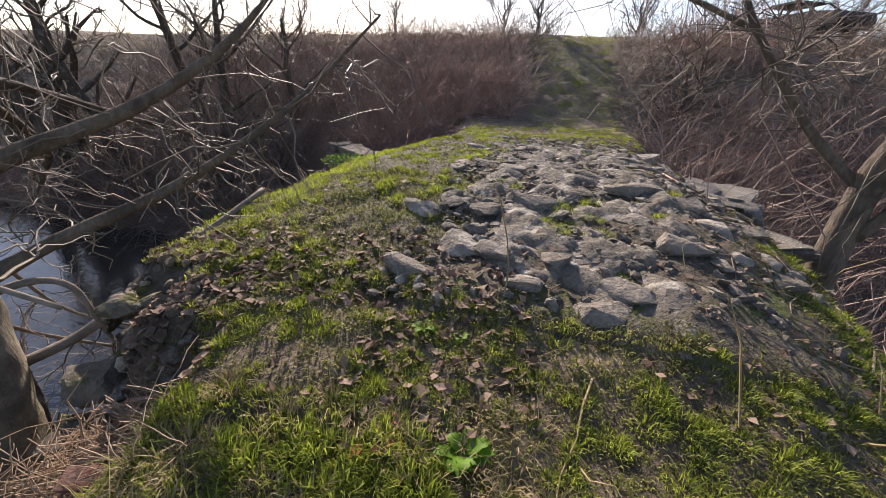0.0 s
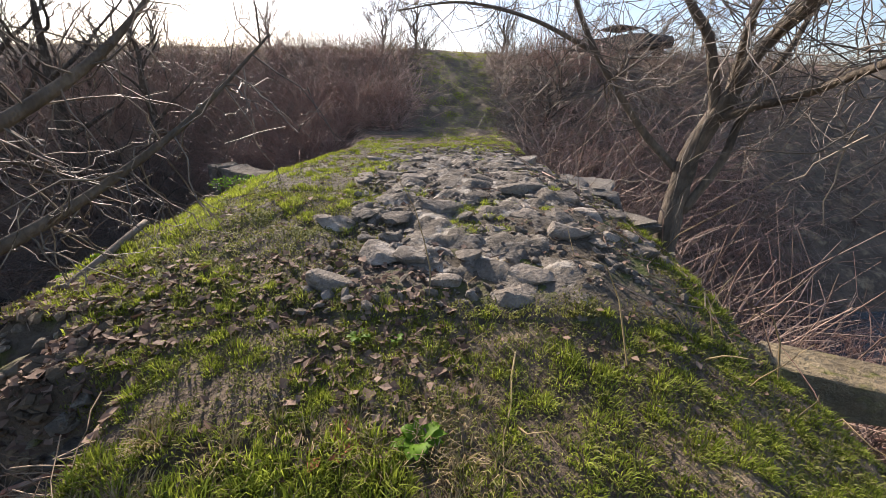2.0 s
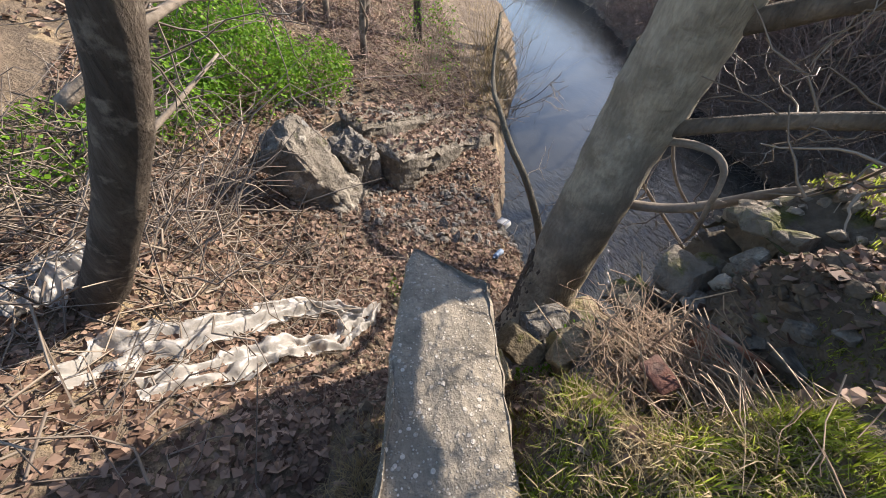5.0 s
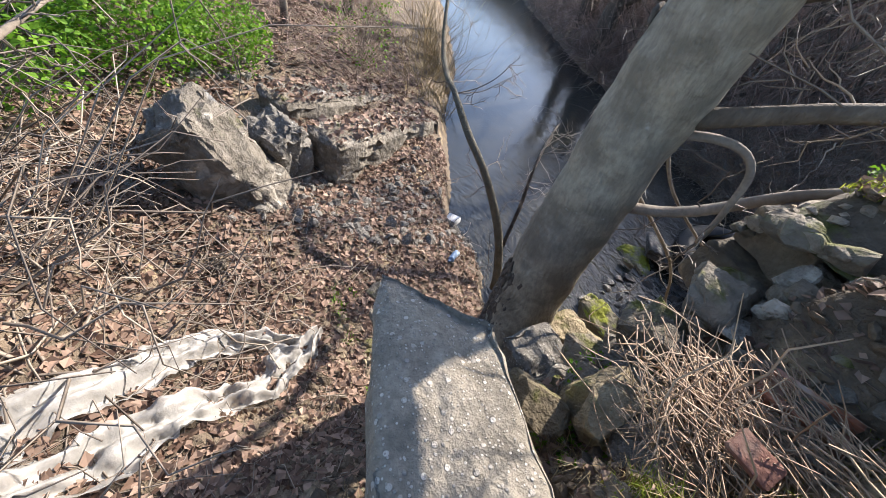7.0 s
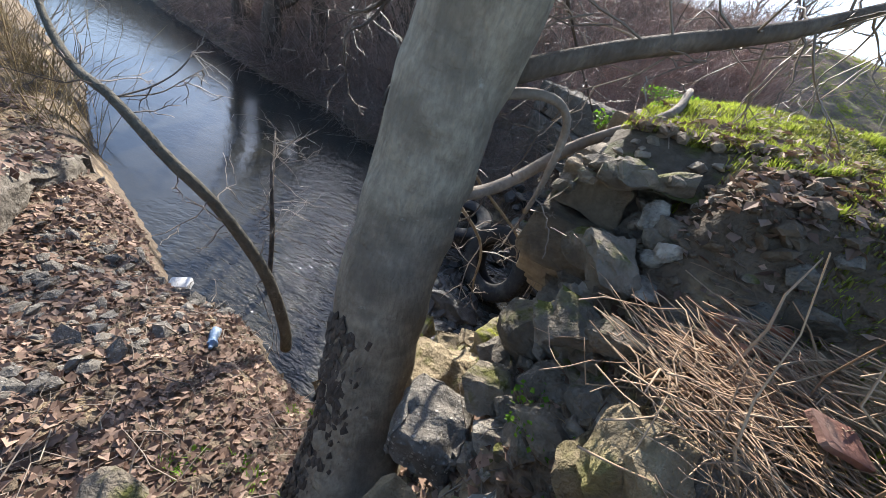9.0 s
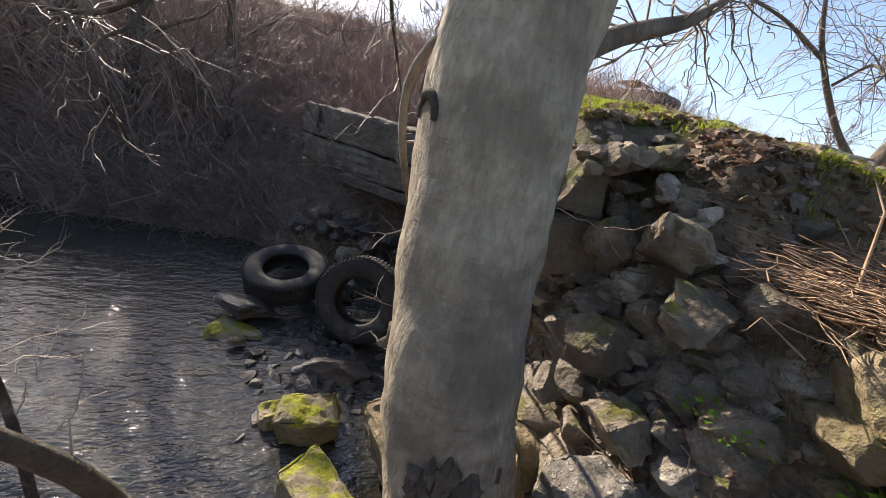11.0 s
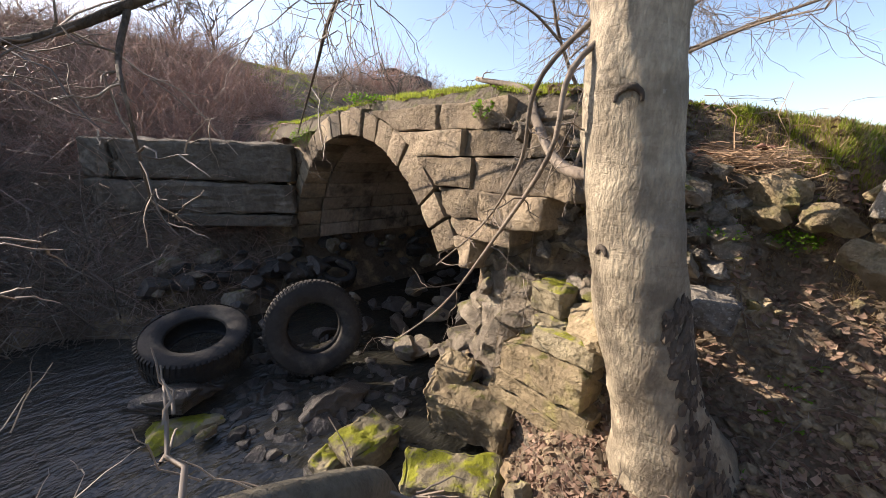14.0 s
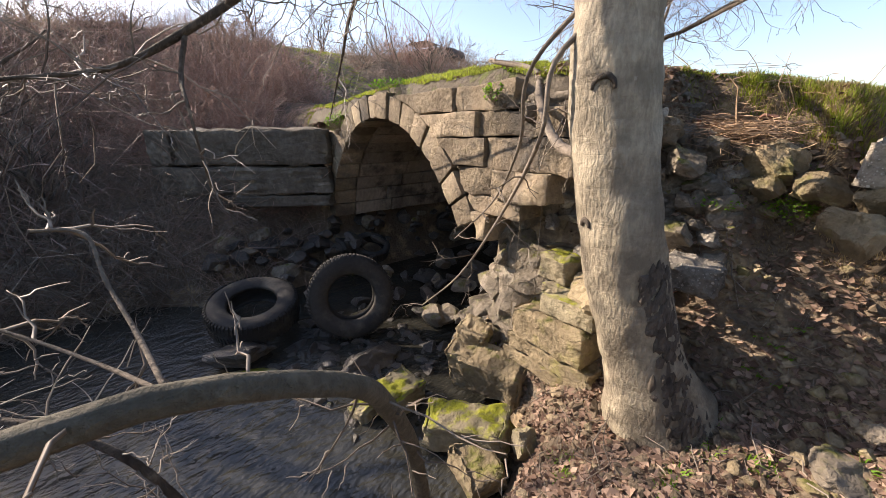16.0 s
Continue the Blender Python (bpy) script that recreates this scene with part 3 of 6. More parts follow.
courses = [-0.78, -0.52, -0.36, -0.12, 0.13, 0.34, 0.56]
ends = [-1.05, -1.42, -1.7, -1.9, -1.8, -1.3]
for k, (z0, z1) in enumerate(zip(courses[:-1], courses[1:])):
    a, b = extrados(z0), extrados(z1)
    at = a
    first = True
    while at > ends[k] + 0.12:
        w = rng.uniform(0.42, 0.75) if k != 2 else rng.uniform(0.22, 0.4)
        nxt = max(at - w, ends[k])
        if nxt - ends[k] < 0.15:
            nxt = ends[k]
        top = b if first else at
        if not (k == 5 and -1.25 < 0.5 * (at + nxt) < -0.95):
            face_block(nxt + 0.004, at - 0.004, z0 + 0.003, z1 - 0.003, u1t=top - 0.004, proud=rng.uniform(-0.015, 0.035), seed=200 + 9 * k + int(at * 10), edge=0.008)
        at, first = nxt, False
# far haunch above the ring
for k, (z0, z1) in enumerate(((-0.3, -0.05), (-0.05, 0.2))):
    r = ARCH_R + RING + 0.015
    a, b = ARCH_U + math.sqrt(r * r - (z0 - ARCH_Z) ** 2), ARCH_U + math.sqrt(r * r - (z1 - ARCH_Z) ** 2)
    face_block(a + 0.006, 3.15, z0, z1 - 0.008, u0t=b + 0.006, seed=300 + k)


# rough mortared core behind the facing, shaped to the arch
def core():
    bm = bmesh.new()
    r = ARCH_R + RING - 0.03
    prof = [(-0.9, -0.9)]
    for i in range(17):
        a = A0 + (math.pi - 2 * A0) * i / 16
        prof.append((ARCH_U - r * math.cos(a), ARCH_Z + r * math.sin(a)))
    prof += [(3.4, -0.9), (3.4, 0.45), (2.2, 0.6), (-0.4, 0.6), (-1.7, 0.42), (-1.75, -0.3)]
    rows = []
    for v in (0.3, BRIDGE_W - 0.02):
        rows.append([bm.verts.new(plan(u, v, z)) for u, z in prof])
    n = len(prof)
    for i in range(n):
        bm.faces.new((rows[0][i], rows[0][(i + 1) % n], rows[1][(i + 1) % n], rows[1][i]))
    bm.faces.new(rows[0][::-1])
    bm.faces.new(rows[1])
    bmesh.ops.recalc_face_normals(bm, faces=bm.faces)
    bmesh.ops.triangulate(bm, faces=bm.faces)
    return from_bm("core", bm, RUBBLE)


part("core", core(), bridge, "rough mortar and rubble core")


def deck_sheet():
    us, vs = np.linspace(-1.95, 4.2, 124), np.linspace(0.03, 4.15, 90)
    gu, gv = np.meshgrid(us, vs)
    z = deck_height(gu, gv) + 0.045 * rough_noise(gu, gv, 2.0, 21) + 0.03 * rough_noise(gu, gv, 7.0, 22)
    rim = np.minimum(step(0.03, 0.16, gv), 1 - step(4.0, 4.15, gv))
    z = z - 0.22 * (1 - rim)
    fade = np.minimum(step(-1.95, -1.6, gu), 1 - step(3.8, 4.2, gu))
    z = z - 0.12 * (1 - fade)
    x = ORIGIN[0] + gu * AXIS[0] + gv * ACROSS[0]
    y = ORIGIN[1] + gu * AXIS[1] + gv * ACROSS[1]
    v = np.stack([x, y, z], -1).reshape(-1, 3)
    nx, ny = len(us), len(vs)
    i = (np.arange(ny - 1)[:, None] * nx + np.arange(nx - 1)[None, :]).ravel()
    return mesh_of("deck_earth", v, np.stack([i, i + nx, i + nx + 1, i + 1], -1), DECK_SOIL)


deck = part("deck_earth", deck_sheet(), bridge, "thin earth and grass cover over the arch")

# ---- splayed wing wall across the stream ----
wing = tagged(new("wing_wall"), "dark weathered stone wing wall of large courses", "wall", kind="structure")
W0, W1 = np.array([-1.30, 5.60]), np.array([-3.35, 7.65])
wd = (W1 - W0) / np.linalg.norm(W1 - W0)
wn = np.array([-wd[1], wd[0]])
if wn @ np.array([-1, -1]) > 0:
    wn = -wn
length = float(np.linalg.norm(W1 - W0))
for k, (z0, z1) in enumerate(((-1.02, -0.82), (-0.82, -0.35), (-0.35, 0.24))):
    at = 0.0
    while at < length - 0.05:
        w = rng.uniform(1.5, 3.0)
        nxt = min(at + w, length)
        if length - nxt < 0.3:
            nxt = length
        o = rng.uniform(0, 0.03)
        c = []
        for z in (z0 + 0.006, z1 - 0.006):
            for dep in (-o, 0.5):
                for s in (at + 0.006, nxt - 0.006):
                    p = W0 + wd * s + wn * dep
                    c.append((p[0], p[1], z))
        part("stone", ruined_mesh("stone", c, GREYWALL, 500 + 11 * k + int(at * 10), amp=0.06, edge=0.05), wing)
        at = nxt

# ---- trunk of the tree on the bank ----
def trunk_axis(z):
    return (-2.411 - 0.049 * z + 0.09 * z * z, 0.718 + 0.155 * z - 0.057 * z * z, z)


def flared(z):
    return 0.205 + 0.11 * max(0.0, (-0.95 - z) / 0.5) ** 1.6 - 0.012 * max(z, 0)


bank_tree = tagged(new("riverside_tree"), "leafless tree with a pale leaning trunk on the bank", "tree")
zs = [-1.75, -1.5, -1.25, -1.0, -0.6, -0.2, 0.2, 0.6, 1.0, 1.4, 2.0]
part("trunk", limb_mesh("trunk", [trunk_axis(z) for z in zs], [flared(z) for z in zs], BARK, n=90, sides=36, knob=0.07, seed=2), bank_tree)
PLATE = surface("bark_plate", (0.06, 0.048, 0.038), (0.16, 0.135, 0.105), None, big=6.0, small=40, relief=0.012, per_object=0.3, stretch=(1.5, 1.5, 0.6))
plates = [rock_mesh("bark_plate", (1, 1, 1), PLATE, 640 + i, level=1, cuts=10, grain=0.05) for i in range(6)]
pr = random.Random(5)
for i in range(290):
    z = -1.45 + 1.0 * pr.random() ** 1.15
    a = radians(pr.uniform(222, 284) + pr.gauss(0, 5 + 22 * max(0, -0.95 - z)))
    cx, cy, _ = trunk_axis(z)
    rad = flared(z) * 1.0
    part("bark_plate", plates[i % 6], bank_tree, m=pose(cx + rad * math.cos(a), cy + rad * math.sin(a), z, 0, 0, math.degrees(a)) @ Matrix.Diagonal((0.034, pr.uniform(0.03, 0.06), pr.uniform(0.05, 0.13), 1)))


def scar(z, deg, w):
    cx, cy, _ = trunk_axis(z)
    pts = []
    for k in range(9):
        t = math.pi * k / 8
        a = radians(deg) + w / 0.205 * math.cos(t)
        pts.append((cx + 0.205 * math.cos(a), cy + 0.205 * math.sin(a), z + w * 1.1 * math.sin(t)))
    part("branch_scar", limb_mesh("branch_scar", pts, [0.008, 0.016, 0.008], PLATE, n=20, sides=8, knob=0.3, seed=int(deg)), bank_tree, "dark arched branch scar")


scar(0.36, 188, 0.05)
scar(0.85, 205, 0.06)
scar(-0.28, 150, 0.03)

# ---- concrete beam ----
beam_c = [(-2.0, -0.50, -0.1), (-0.2, -0.95, 0.05), (-1.78, -0.12, -0.08), (-0.15, -0.52, 0.05), (-2.10, -0.48, 0.10), (-0.2, -0.93, 0.38), (-1.78, -0.14, 0.13), (-0.15, -0.50, 0.38)]
thing("concrete_beam", ruined_mesh("concrete_beam", beam_c, PEBBLY, 77, amp=0.035, edge=0.02), "broken weathered concrete beam with exposed pebbles", "concrete beam")


# ---- scattering helpers ----
def deck_top(x, y):
    u, v = to_plan(x, y)
    z = deck_height(u, v) + 0.045 * rough_noise(u, v, 2.0, 21) + 0.03 * rough_noise(u, v, 7.0, 22)
    inside = (u > -1.7) & (u < 3.9) & (v > 0.12) & (v < 4.0)
    return np.where(inside, z, -9)


def top_height(x, y):
    return np.maximum(ground_height(x, y), deck_top(x, y))


def unit(v):
    return v / (np.linalg.norm(v, axis=-1, keepdims=True) + 1e-9)


def blades(name, centres, per, height, width, reach, mat, seed, lean=0.5):
    """Grass: per blades round every centre (n, 3); each blade bends outward in two steps and ends in a point."""
    g = np.random.default_rng(seed)
    n = len(centres)
    base = np.repeat(np.asarray(centres, float), per, axis=0)
    hs = np.repeat(np.broadcast_to(height, (n,)), per) * g.uniform(0.45, 1.15, n * per)
    ang, rad = g.uniform(0, 2 * np.pi, n * per), np.repeat(np.broadcast_to(reach, (n,)), per) * np.sqrt(g.uniform(0, 1, n * per))
    out = np.stack([np.cos(ang), np.sin(ang), 0 * ang], -1)
    base = base + out * rad[:, None]
    hs = hs * (1.2 - 0.65 * np.sqrt(rad / (np.repeat(np.broadcast_to(reach, (n,)), per) + 1e-9)))
    base[:, 2] = top_height(base[:, 0], base[:, 1]) - 0.006
    a2 = ang + g.normal(0, 0.7, n * per)
    dirn = np.stack([np.cos(a2), np.sin(a2), 0 * a2], -1)
    bend = hs * g.uniform(0.15, 1.0, n * per) * lean
    mid = base + dirn * (bend * 0.35)[:, None] + np.array([0, 0, 1.0]) * (hs * 0.6)[:, None]
    tip = base + dirn * bend[:, None] + np.array([0, 0, 1.0]) * (hs * (1 - 0.25 * lean))[:, None]
    side = np.stack([-np.sin(a2 + 0.6), np.cos(a2 + 0.6), 0 * a2], -1) * (width * g.uniform(0.6, 1.2, n * per))[:, None]
    v = np.stack([base - side, base + side, mid - side * 0.8, mid + side * 0.8, tip], 1).reshape(-1, 3)
    i = np.arange(n * per)[:, None] * 5
    f = np.concatenate([i + [0, 1, 3], i + [0, 3, 2], i + [2, 3, 4]], 0)
    return mesh_of(name, v, f, mat)


def flat_leaves(name, pts, size, mat, seed, tilt=0.5, lift=0.012):
    """Fallen or standing leaves: folded four-sided blades at points (n, 3)."""
    g = np.random.default_rng(seed)
    n = len(pts)
    a = g.uniform(0, 2 * np.pi, n)
    nrm = unit(np.stack([g.normal(0, tilt, n), g.normal(0, tilt, n), np.ones(n)], -1))
    d = unit(np.stack([np.cos(a), np.sin(a), 0 * a], -1) - nrm * (np.cos(a) * nrm[:, 0] + np.sin(a) * nrm[:, 1])[:, None])
    s = np.cross(nrm, d)
    L = (size * g.uniform(0.5, 1.4, n))[:, None]
    W = L * g.uniform(0.28, 0.5, n)[:, None]
    c = np.asarray(pts, float) + nrm * (lift * g.uniform(0.2, 1.6, n))[:, None]
    curl = nrm * (L * g.uniform(-0.1, 0.3, n)[:, None])
    v = np.stack([c - d * L * 0.5, c - d * L * 0.05 + s * W + curl, c + d * L * 0.55 + curl * 0.5, c - d * L * 0.05 - s * W + curl], 1).reshape(-1, 3)
    i = np.arange(n)[:, None] * 4
    return mesh_of(name, v, np.concatenate([i + [0, 2, 1], i + [0, 3, 2]], 0), mat, smooth=False)


def stems(n, base, length, seed, rise=0.8, sag=0.9, k=6, wander=0.18):
    """n arching canes from points base (n, 3)."""
    g = np.random.default_rng(seed)
    ang = g.uniform(0, 2 * np.pi, n)
    d = np.stack([np.cos(ang), np.sin(ang), 0 * ang], -1)
    L = length * g.uniform(0.4, 1.4, n)
    up = rise * g.uniform(0.3, 1.3, n)
    t = np.linspace(0, 1, k)
    p = base[:, None] + d[:, None] * (L[:, None] * t[None] * 0.75)[..., None]
    p[..., 2] += L[:, None] * (up[:, None] * t[None] - sag * g.uniform(0.2, 1.1, n)[:, None] * t[None] ** 2.2)
    p += np.cumsum(g.normal(0, wander / k, (n, k, 3)) * L[:, None, None], axis=1)
    return p


# ---- stones set in the deck ----
PAVING = [(-0.49, 2.18, 0.47), (-0.82, 2.33, 0.18), (-1.21, 1.9, 0.34), (-1.02, 1.98, 0.19), (-0.86, 1.58, 0.25), (-0.73, 1.74, 0.2), (-1.48, 1.74, 0.28),
          (-1.25, 2.13, 0.22), (-1.41, 2.32, 0.19), (-1.22, 2.46, 0.17), (-1.55, 2.66, 0.33), (-1.35, 2.8, 0.3), (-0.9, 3.08, 0.33), (-0.45, 3.39, 0.38),
          (-0.14, 3.31, 0.23), (-0.6, 2.88, 0.24), (0.24, 2.76, 0.42), (0.33, 2.02, 0.27), (0.07, 2.99, 0.45), (2.48, 3.49, 0.45), (1.98, 1.56, 0.3), (0.0, 3.75, 0.4)]
g = random.Random(8)
spots = []
for u, v, w in PAVING:
    spots.append((u, v, w, w * g.uniform(0.55, 0.85), w * g.uniform(0.45, 0.62), g.uniform(-20, 20), g.uniform(0.05, 0.09)))
while len(spots) < 250:
    u, v = g.uniform(-1.7, 3.4), g.uniform(1.4, 3.9)
    near_path = 1 - abs(v - 2.9) / 1.5
    if g.random() > near_path or u < -1.35 or (u < -0.9 and v > 3.3) or (u < -1.1 and v < 2.2):
        continue
    w = g.uniform(0.1, 0.32) * (0.85 if u < 0 else 1.0)
    if any((u - a) ** 2 + (v - b) ** 2 < (0.4 * (w + c)) ** 2 for a, b, c, *_ in spots):
        continue
    spots.append((u, v, w, w * g.uniform(0.6, 1.0), w * g.uniform(0.5, 0.75), g.uniform(0, 180), g.uniform(0.0, 0.04)))
stone_pool = [rock_mesh("cobble", (1, 1, 1), DECKSTONE, 900 + i, level=3, cuts=22, grain=0.08) for i in range(10)]
for i, (u, v, l, w, h, turn, proud) in enumerate(spots):
    x, y, _ = plan(u, v, 0)
    z = float(deck_top(np.array(x), np.array(y)))
    m = pose(x, y, z - h * 0.24 + proud * 0.5, g.uniform(-5, 5), g.uniform(-5, 5), turn - 10) @ Matrix.Diagonal((l * 1.1, w * 1.15, h * 0.85, 1))
    part("cobble", stone_pool[i % 10], bridge, m=m)

MORTARBED = surface("deck_mortar", (0.13, 0.112, 0.087), (0.33, 0.29, 0.235), (0.46, 0.42, 0.355), big=5.0, small=34, relief=0.03, per_object=0, accent_scale=7.0, accent_lo=0.54, accent_hi=0.64)


def mortar_bed():
    """The laid-bare rubble fill between the cobbles, dying out under the earth at its edge."""
    us, vs = np.linspace(-2.0, 3.2, 190), np.linspace(1.1, 4.05, 120)
    gu, gv = np.meshgrid(us, vs)
    x, y = ORIGIN[0] + gu * AXIS[0] + gv * ACROSS[0], ORIGIN[1] + gu * AXIS[1] + gv * ACROSS[1]
    z = deck_top(x, y)
    inside = np.minimum(np.minimum(gu + 1.62, 2.5 - gu), np.minimum(gv - 1.72 - 0.25 * np.maximum(-0.9 - gu, 0), 3.5 - gv - 0.4 * np.maximum(-0.5 - gu, 0))) + 0.55 * rough_noise(gu, gv, 1.6, 61)
    z = np.maximum(z, deck_height(gu, gv) - 0.06) - 0.09 + 0.102 * step(-0.15, 0.3, inside) + 0.075 * rough_noise(gu, gv, 6.0, 62, octaves=6) * step(-0.1, 0.3, inside)
    nx, ny = len(us), len(vs)
    i = (np.arange(ny - 1)[:, None] * nx + np.arange(nx - 1)[None, :]).ravel()
    return mesh_of("mortar_bed", np.stack([x, y, z], -1).reshape(-1, 3), np.stack([i, i + nx, i + nx + 1, i + 1], -1), MORTARBED)


part("mortar_bed", mortar_bed(), bridge, "pale crumbling mortar between the deck cobbles")

edge_pool = [rock_mesh("edge_rubble", (1, 1, 1), RUBBLE, 930 + i, level=2, cuts=20, grain=0.09) for i in range(6)]
for i in range(110):
    u, v = g.uniform(-2.0, -1.0), 0.04 + 0.62 * g.random() ** 1.3
    x, y, _ = plan(u, v, 0)
    l = 0.05 + 0.2 * g.random() ** 2
    z = deck_height(u, v) - 0.2 * (1 - float(step(0.03, 0.2, v))) - 0.06 * float(step(-1.6, -1.95, u))
    part("edge_rubble", edge_pool[i % 6], bridge, m=pose(x, y, float(z) - 0.2 * l, g.uniform(-20, 20), g.uniform(-20, 20), g.uniform(0, 180)) @ Matrix.Diagonal((l, l * 0.8, l * 0.6, 1)))

# large flat stones on the upstream edge
for i, (u, v, l, w, h, z, turn) in enumerate(((2.2, 4.42, 1.3, 0.7, 0.22, 0.36, -14), (0.5, 4.12, 0.5, 0.3, 0.3, 0.34, 10), (-0.3, 4.05, 0.4, 0.3, 0.3, 0.36, 5))):
    x, y, _ = plan(u, v, 0)
    part("edge_stone", block_mesh("edge_stone", box_corners(-w / 2, w / 2, -l / 2, l / 2, -h / 2, h / 2), OLDCONCRETE, 60 + i, n=10, edge=0.05, grain=0.14), bridge, m=pose(x, y, z, g.uniform(-6, 6), g.uniform(-4, 8), turn - 10))
thing("concrete_slab", block_mesh("concrete_slab", box_corners(-0.2, 0.2, -0.8, 0.8, -0.13, 0.13), OCHRE, 71, n=10, edge=0.02, grain=0.05), "fallen concrete slab lying beside the bridge", "concrete slab", m=pose(3.08, 0.56, 0.06, 3, -6, -125))


# ---- rubble, fallen blocks and boulders ----
def boulder(x, y, z, size, mat, seed, label, turn=0.0, tip=(0, 0), group="boulders by the stream", name="boulder", level=4, cuts=9):
    return thing(name, rock_mesh(name, size, mat, seed, level=level, cuts=cuts, grain=0.15), label, "stone", group, m=pose(x, y, z, tip[0], tip[1], turn))


def slabby(x, y, z, size, mat, seed, label, turn=0.0, tip=(0, 0)):
    a, b, c = (s / 2 for s in size)
    q = np.random.default_rng(seed)
    corners = np.array(box_corners(-a, a, -b, b, -c, c)) * q.uniform(0.78, 1.08, (8, 3))
    return thing("fallen_block", ruined_mesh("fallen_block", corners, mat, seed, amp=0.05, edge=0.045), label, "stone block", "fallen bridge blocks", m=pose(x, y, z, tip[0], tip[1], turn))


slabby(-2.06, 1.72, -1.88, (0.36, 0.78, 0.40), OCHRE, 31, "tilted ochre stone block fallen at the water's edge", turn=18, tip=(5, -14))
slabby(-1.98, 1.98, -1.62, (0.30, 0.34, 0.16), OCHRE, 32, "small ochre stone block covered with dead leaves", turn=14, tip=(4, -8))
slabby(-2.58, 1.52, -2.02, (0.36, 0.68, 0.28), MOSSY, 33, "mossy stone block half in the stream", turn=24, tip=(-8, -10))
slabby(-2.76, 1.28, -2.13, (0.34, 0.42, 0.2), OCHRE, 36, "cracked pale stone block under leaves", turn=-20, tip=(4, -6))
slabby(-2.70, 2.30, -2.1, (0.52, 0.34, 0.28), MOSSY, 34, "bright moss on a block in the water", turn=-4, tip=(6, -8))
slabby(-2.95, 2.42, -2.2, (0.26, 0.22, 0.2), MOSSY, 39, "small mossy stone in the water", turn=12)
boulder(-2.52, 1.06, -1.93, (0.22, 0.2, 0.30), MOSSY, 35, "upright stone wrapped in yellow-green moss", turn=20)
boulder(-2.40, 0.78, -1.78, (0.4, 0.34, 0.26), MOSSY, 37, "mossy stone against the tree roots")
boulder(-1.80, 2.18, -1.64, (0.28, 0.26, 0.23), RUBBLE, 41, "pale rounded stone by the rapids", turn=30)
boulder(-1.36, 2.12, -1.58, (0.58, 0.30, 0.25), RUBBLE, 42, "long grey stone beside the rapids", turn=-28, tip=(0, 6))
boulder(-1.3, 2.15, -1.86, (0.8, 0.5, 0.44), WETROCK, 43, "dark stone wedged under the wall")
boulder(-1.75, 2.2, -1.92, (0.6, 0.5, 0.46), WETROCK, 64, "dark wet rock below the pale stones", turn=40)
boulder(-0.62, 2.7, -1.8, (0.8, 0.5, 0.4), WETROCK, 44, "dark wet rock under the arch", turn=-20)
boulder(-1.3, 2.75, -2.05, (0.24, 0.2, 0.18), RUBBLE, 45, "small pale stone in the rapids")
boulder(-2.05, 1.16, -1.86, (0.24, 0.2, 0.18), RUBBLE, 46, "small stone in the hollow under the wall")
boulder(-3.45, 3.98, -2.06, (0.85, 0.55, 0.24), WETROCK, 47, "flat rock under the tyre", turn=-25)
boulder(-3.55, 3.70, -2.24, (0.7, 0.5, 0.3), MOSSY, 48, "mossy rock at the waterline", turn=-10)
boulder(-3.42, 3.40, -2.16, (0.24, 0.1, 0.12), RUBBLE, 49, "pale stone splinter at the waterline", turn=20)
boulder(-2.45, 3.05, -2.2, (0.9, 0.55, 0.36), WETROCK, 50, "wet black rock in the rapids", turn=25)
boulder(-3.10, 6.35, -2.1, (0.75, 0.5, 0.42), WETROCK, 51, "round boulder on the far shore", turn=10)
boulder(-2.7, 6.25, -1.95, (0.6, 0.4, 0.5), WETROCK, 52, "leaning rock on the far shore", turn=50, tip=(20, 0))
boulder(-3.9, 6.9, -1.95, (1.1, 0.5, 0.4), WETROCK, 53, "long rock on the far shore", turn=-20)

pool = [rock_mesh("stream_stone", (1, 1, 1), WETROCK, 700 + i, level=2, cuts=12, grain=0.07) for i in range(8)]
pale_pool = [rock_mesh("shore_stone", (1, 1, 1), RUBBLE, 720 + i, level=2, cuts=11, grain=0.05) for i in range(6)]
n_made = 0
while n_made < 130:
    x, y = g.uniform(-3.4, 2.0), g.uniform(2.3, 6.4)
    u, v = to_plan(x, y)
    if not (-0.7 < u < 3.3) or (v < -2.0) or (y < south_edge(x) - 0.1):
        continue
    shore = y > north_edge(x) - 1.2
    s = g.uniform(0.14, 0.5) * (1.0 if v < 0.5 else 0.9)
    if x < -2.8 and y < 5:
        continue
    z = WATER_Z + (0.5 * max(0, 1 - (north_edge(x) - y) / 1.3) if shore else 0) + (0.22 if v > 0 else 0.02) - s * 0.15
    m = pose(x, y, z, g.uniform(-20, 20), g.uniform(-20, 20), g.uniform(0, 360)) @ Matrix.Diagonal((s, s * g.uniform(0.6, 0.9), s * g.uniform(0.45, 0.75), 1))
    me = pale_pool[n_made % 6] if g.random() < 0.25 else pool[n_made % 8]
    tagged(new("stream_stone", me), "wet stone in the stream under the bridge", "stone", "stream stones").matrix_basis = m
    n_made += 1

for i in range(130):
    x, y = g.uniform(-3.3, -1.7), g.uniform(2.2, 4.3)
    if y < south_edge(x) + 0.05 or math.hypot(x + 3.12, y - 4.47) < 0.5:
        continue
    s = g.uniform(0.08, 0.3)
    tagged(new("stream_stone", pool[i % 8]), "black wet stone in the rapids", "stone", "stream stones").matrix_basis = pose(x, y, WATER_Z - s * 0.12, g.uniform(-20, 20), g.uniform(-20, 20), g.uniform(0, 360)) @ Matrix.Diagonal((s, s * 0.75, s * 0.55, 1))

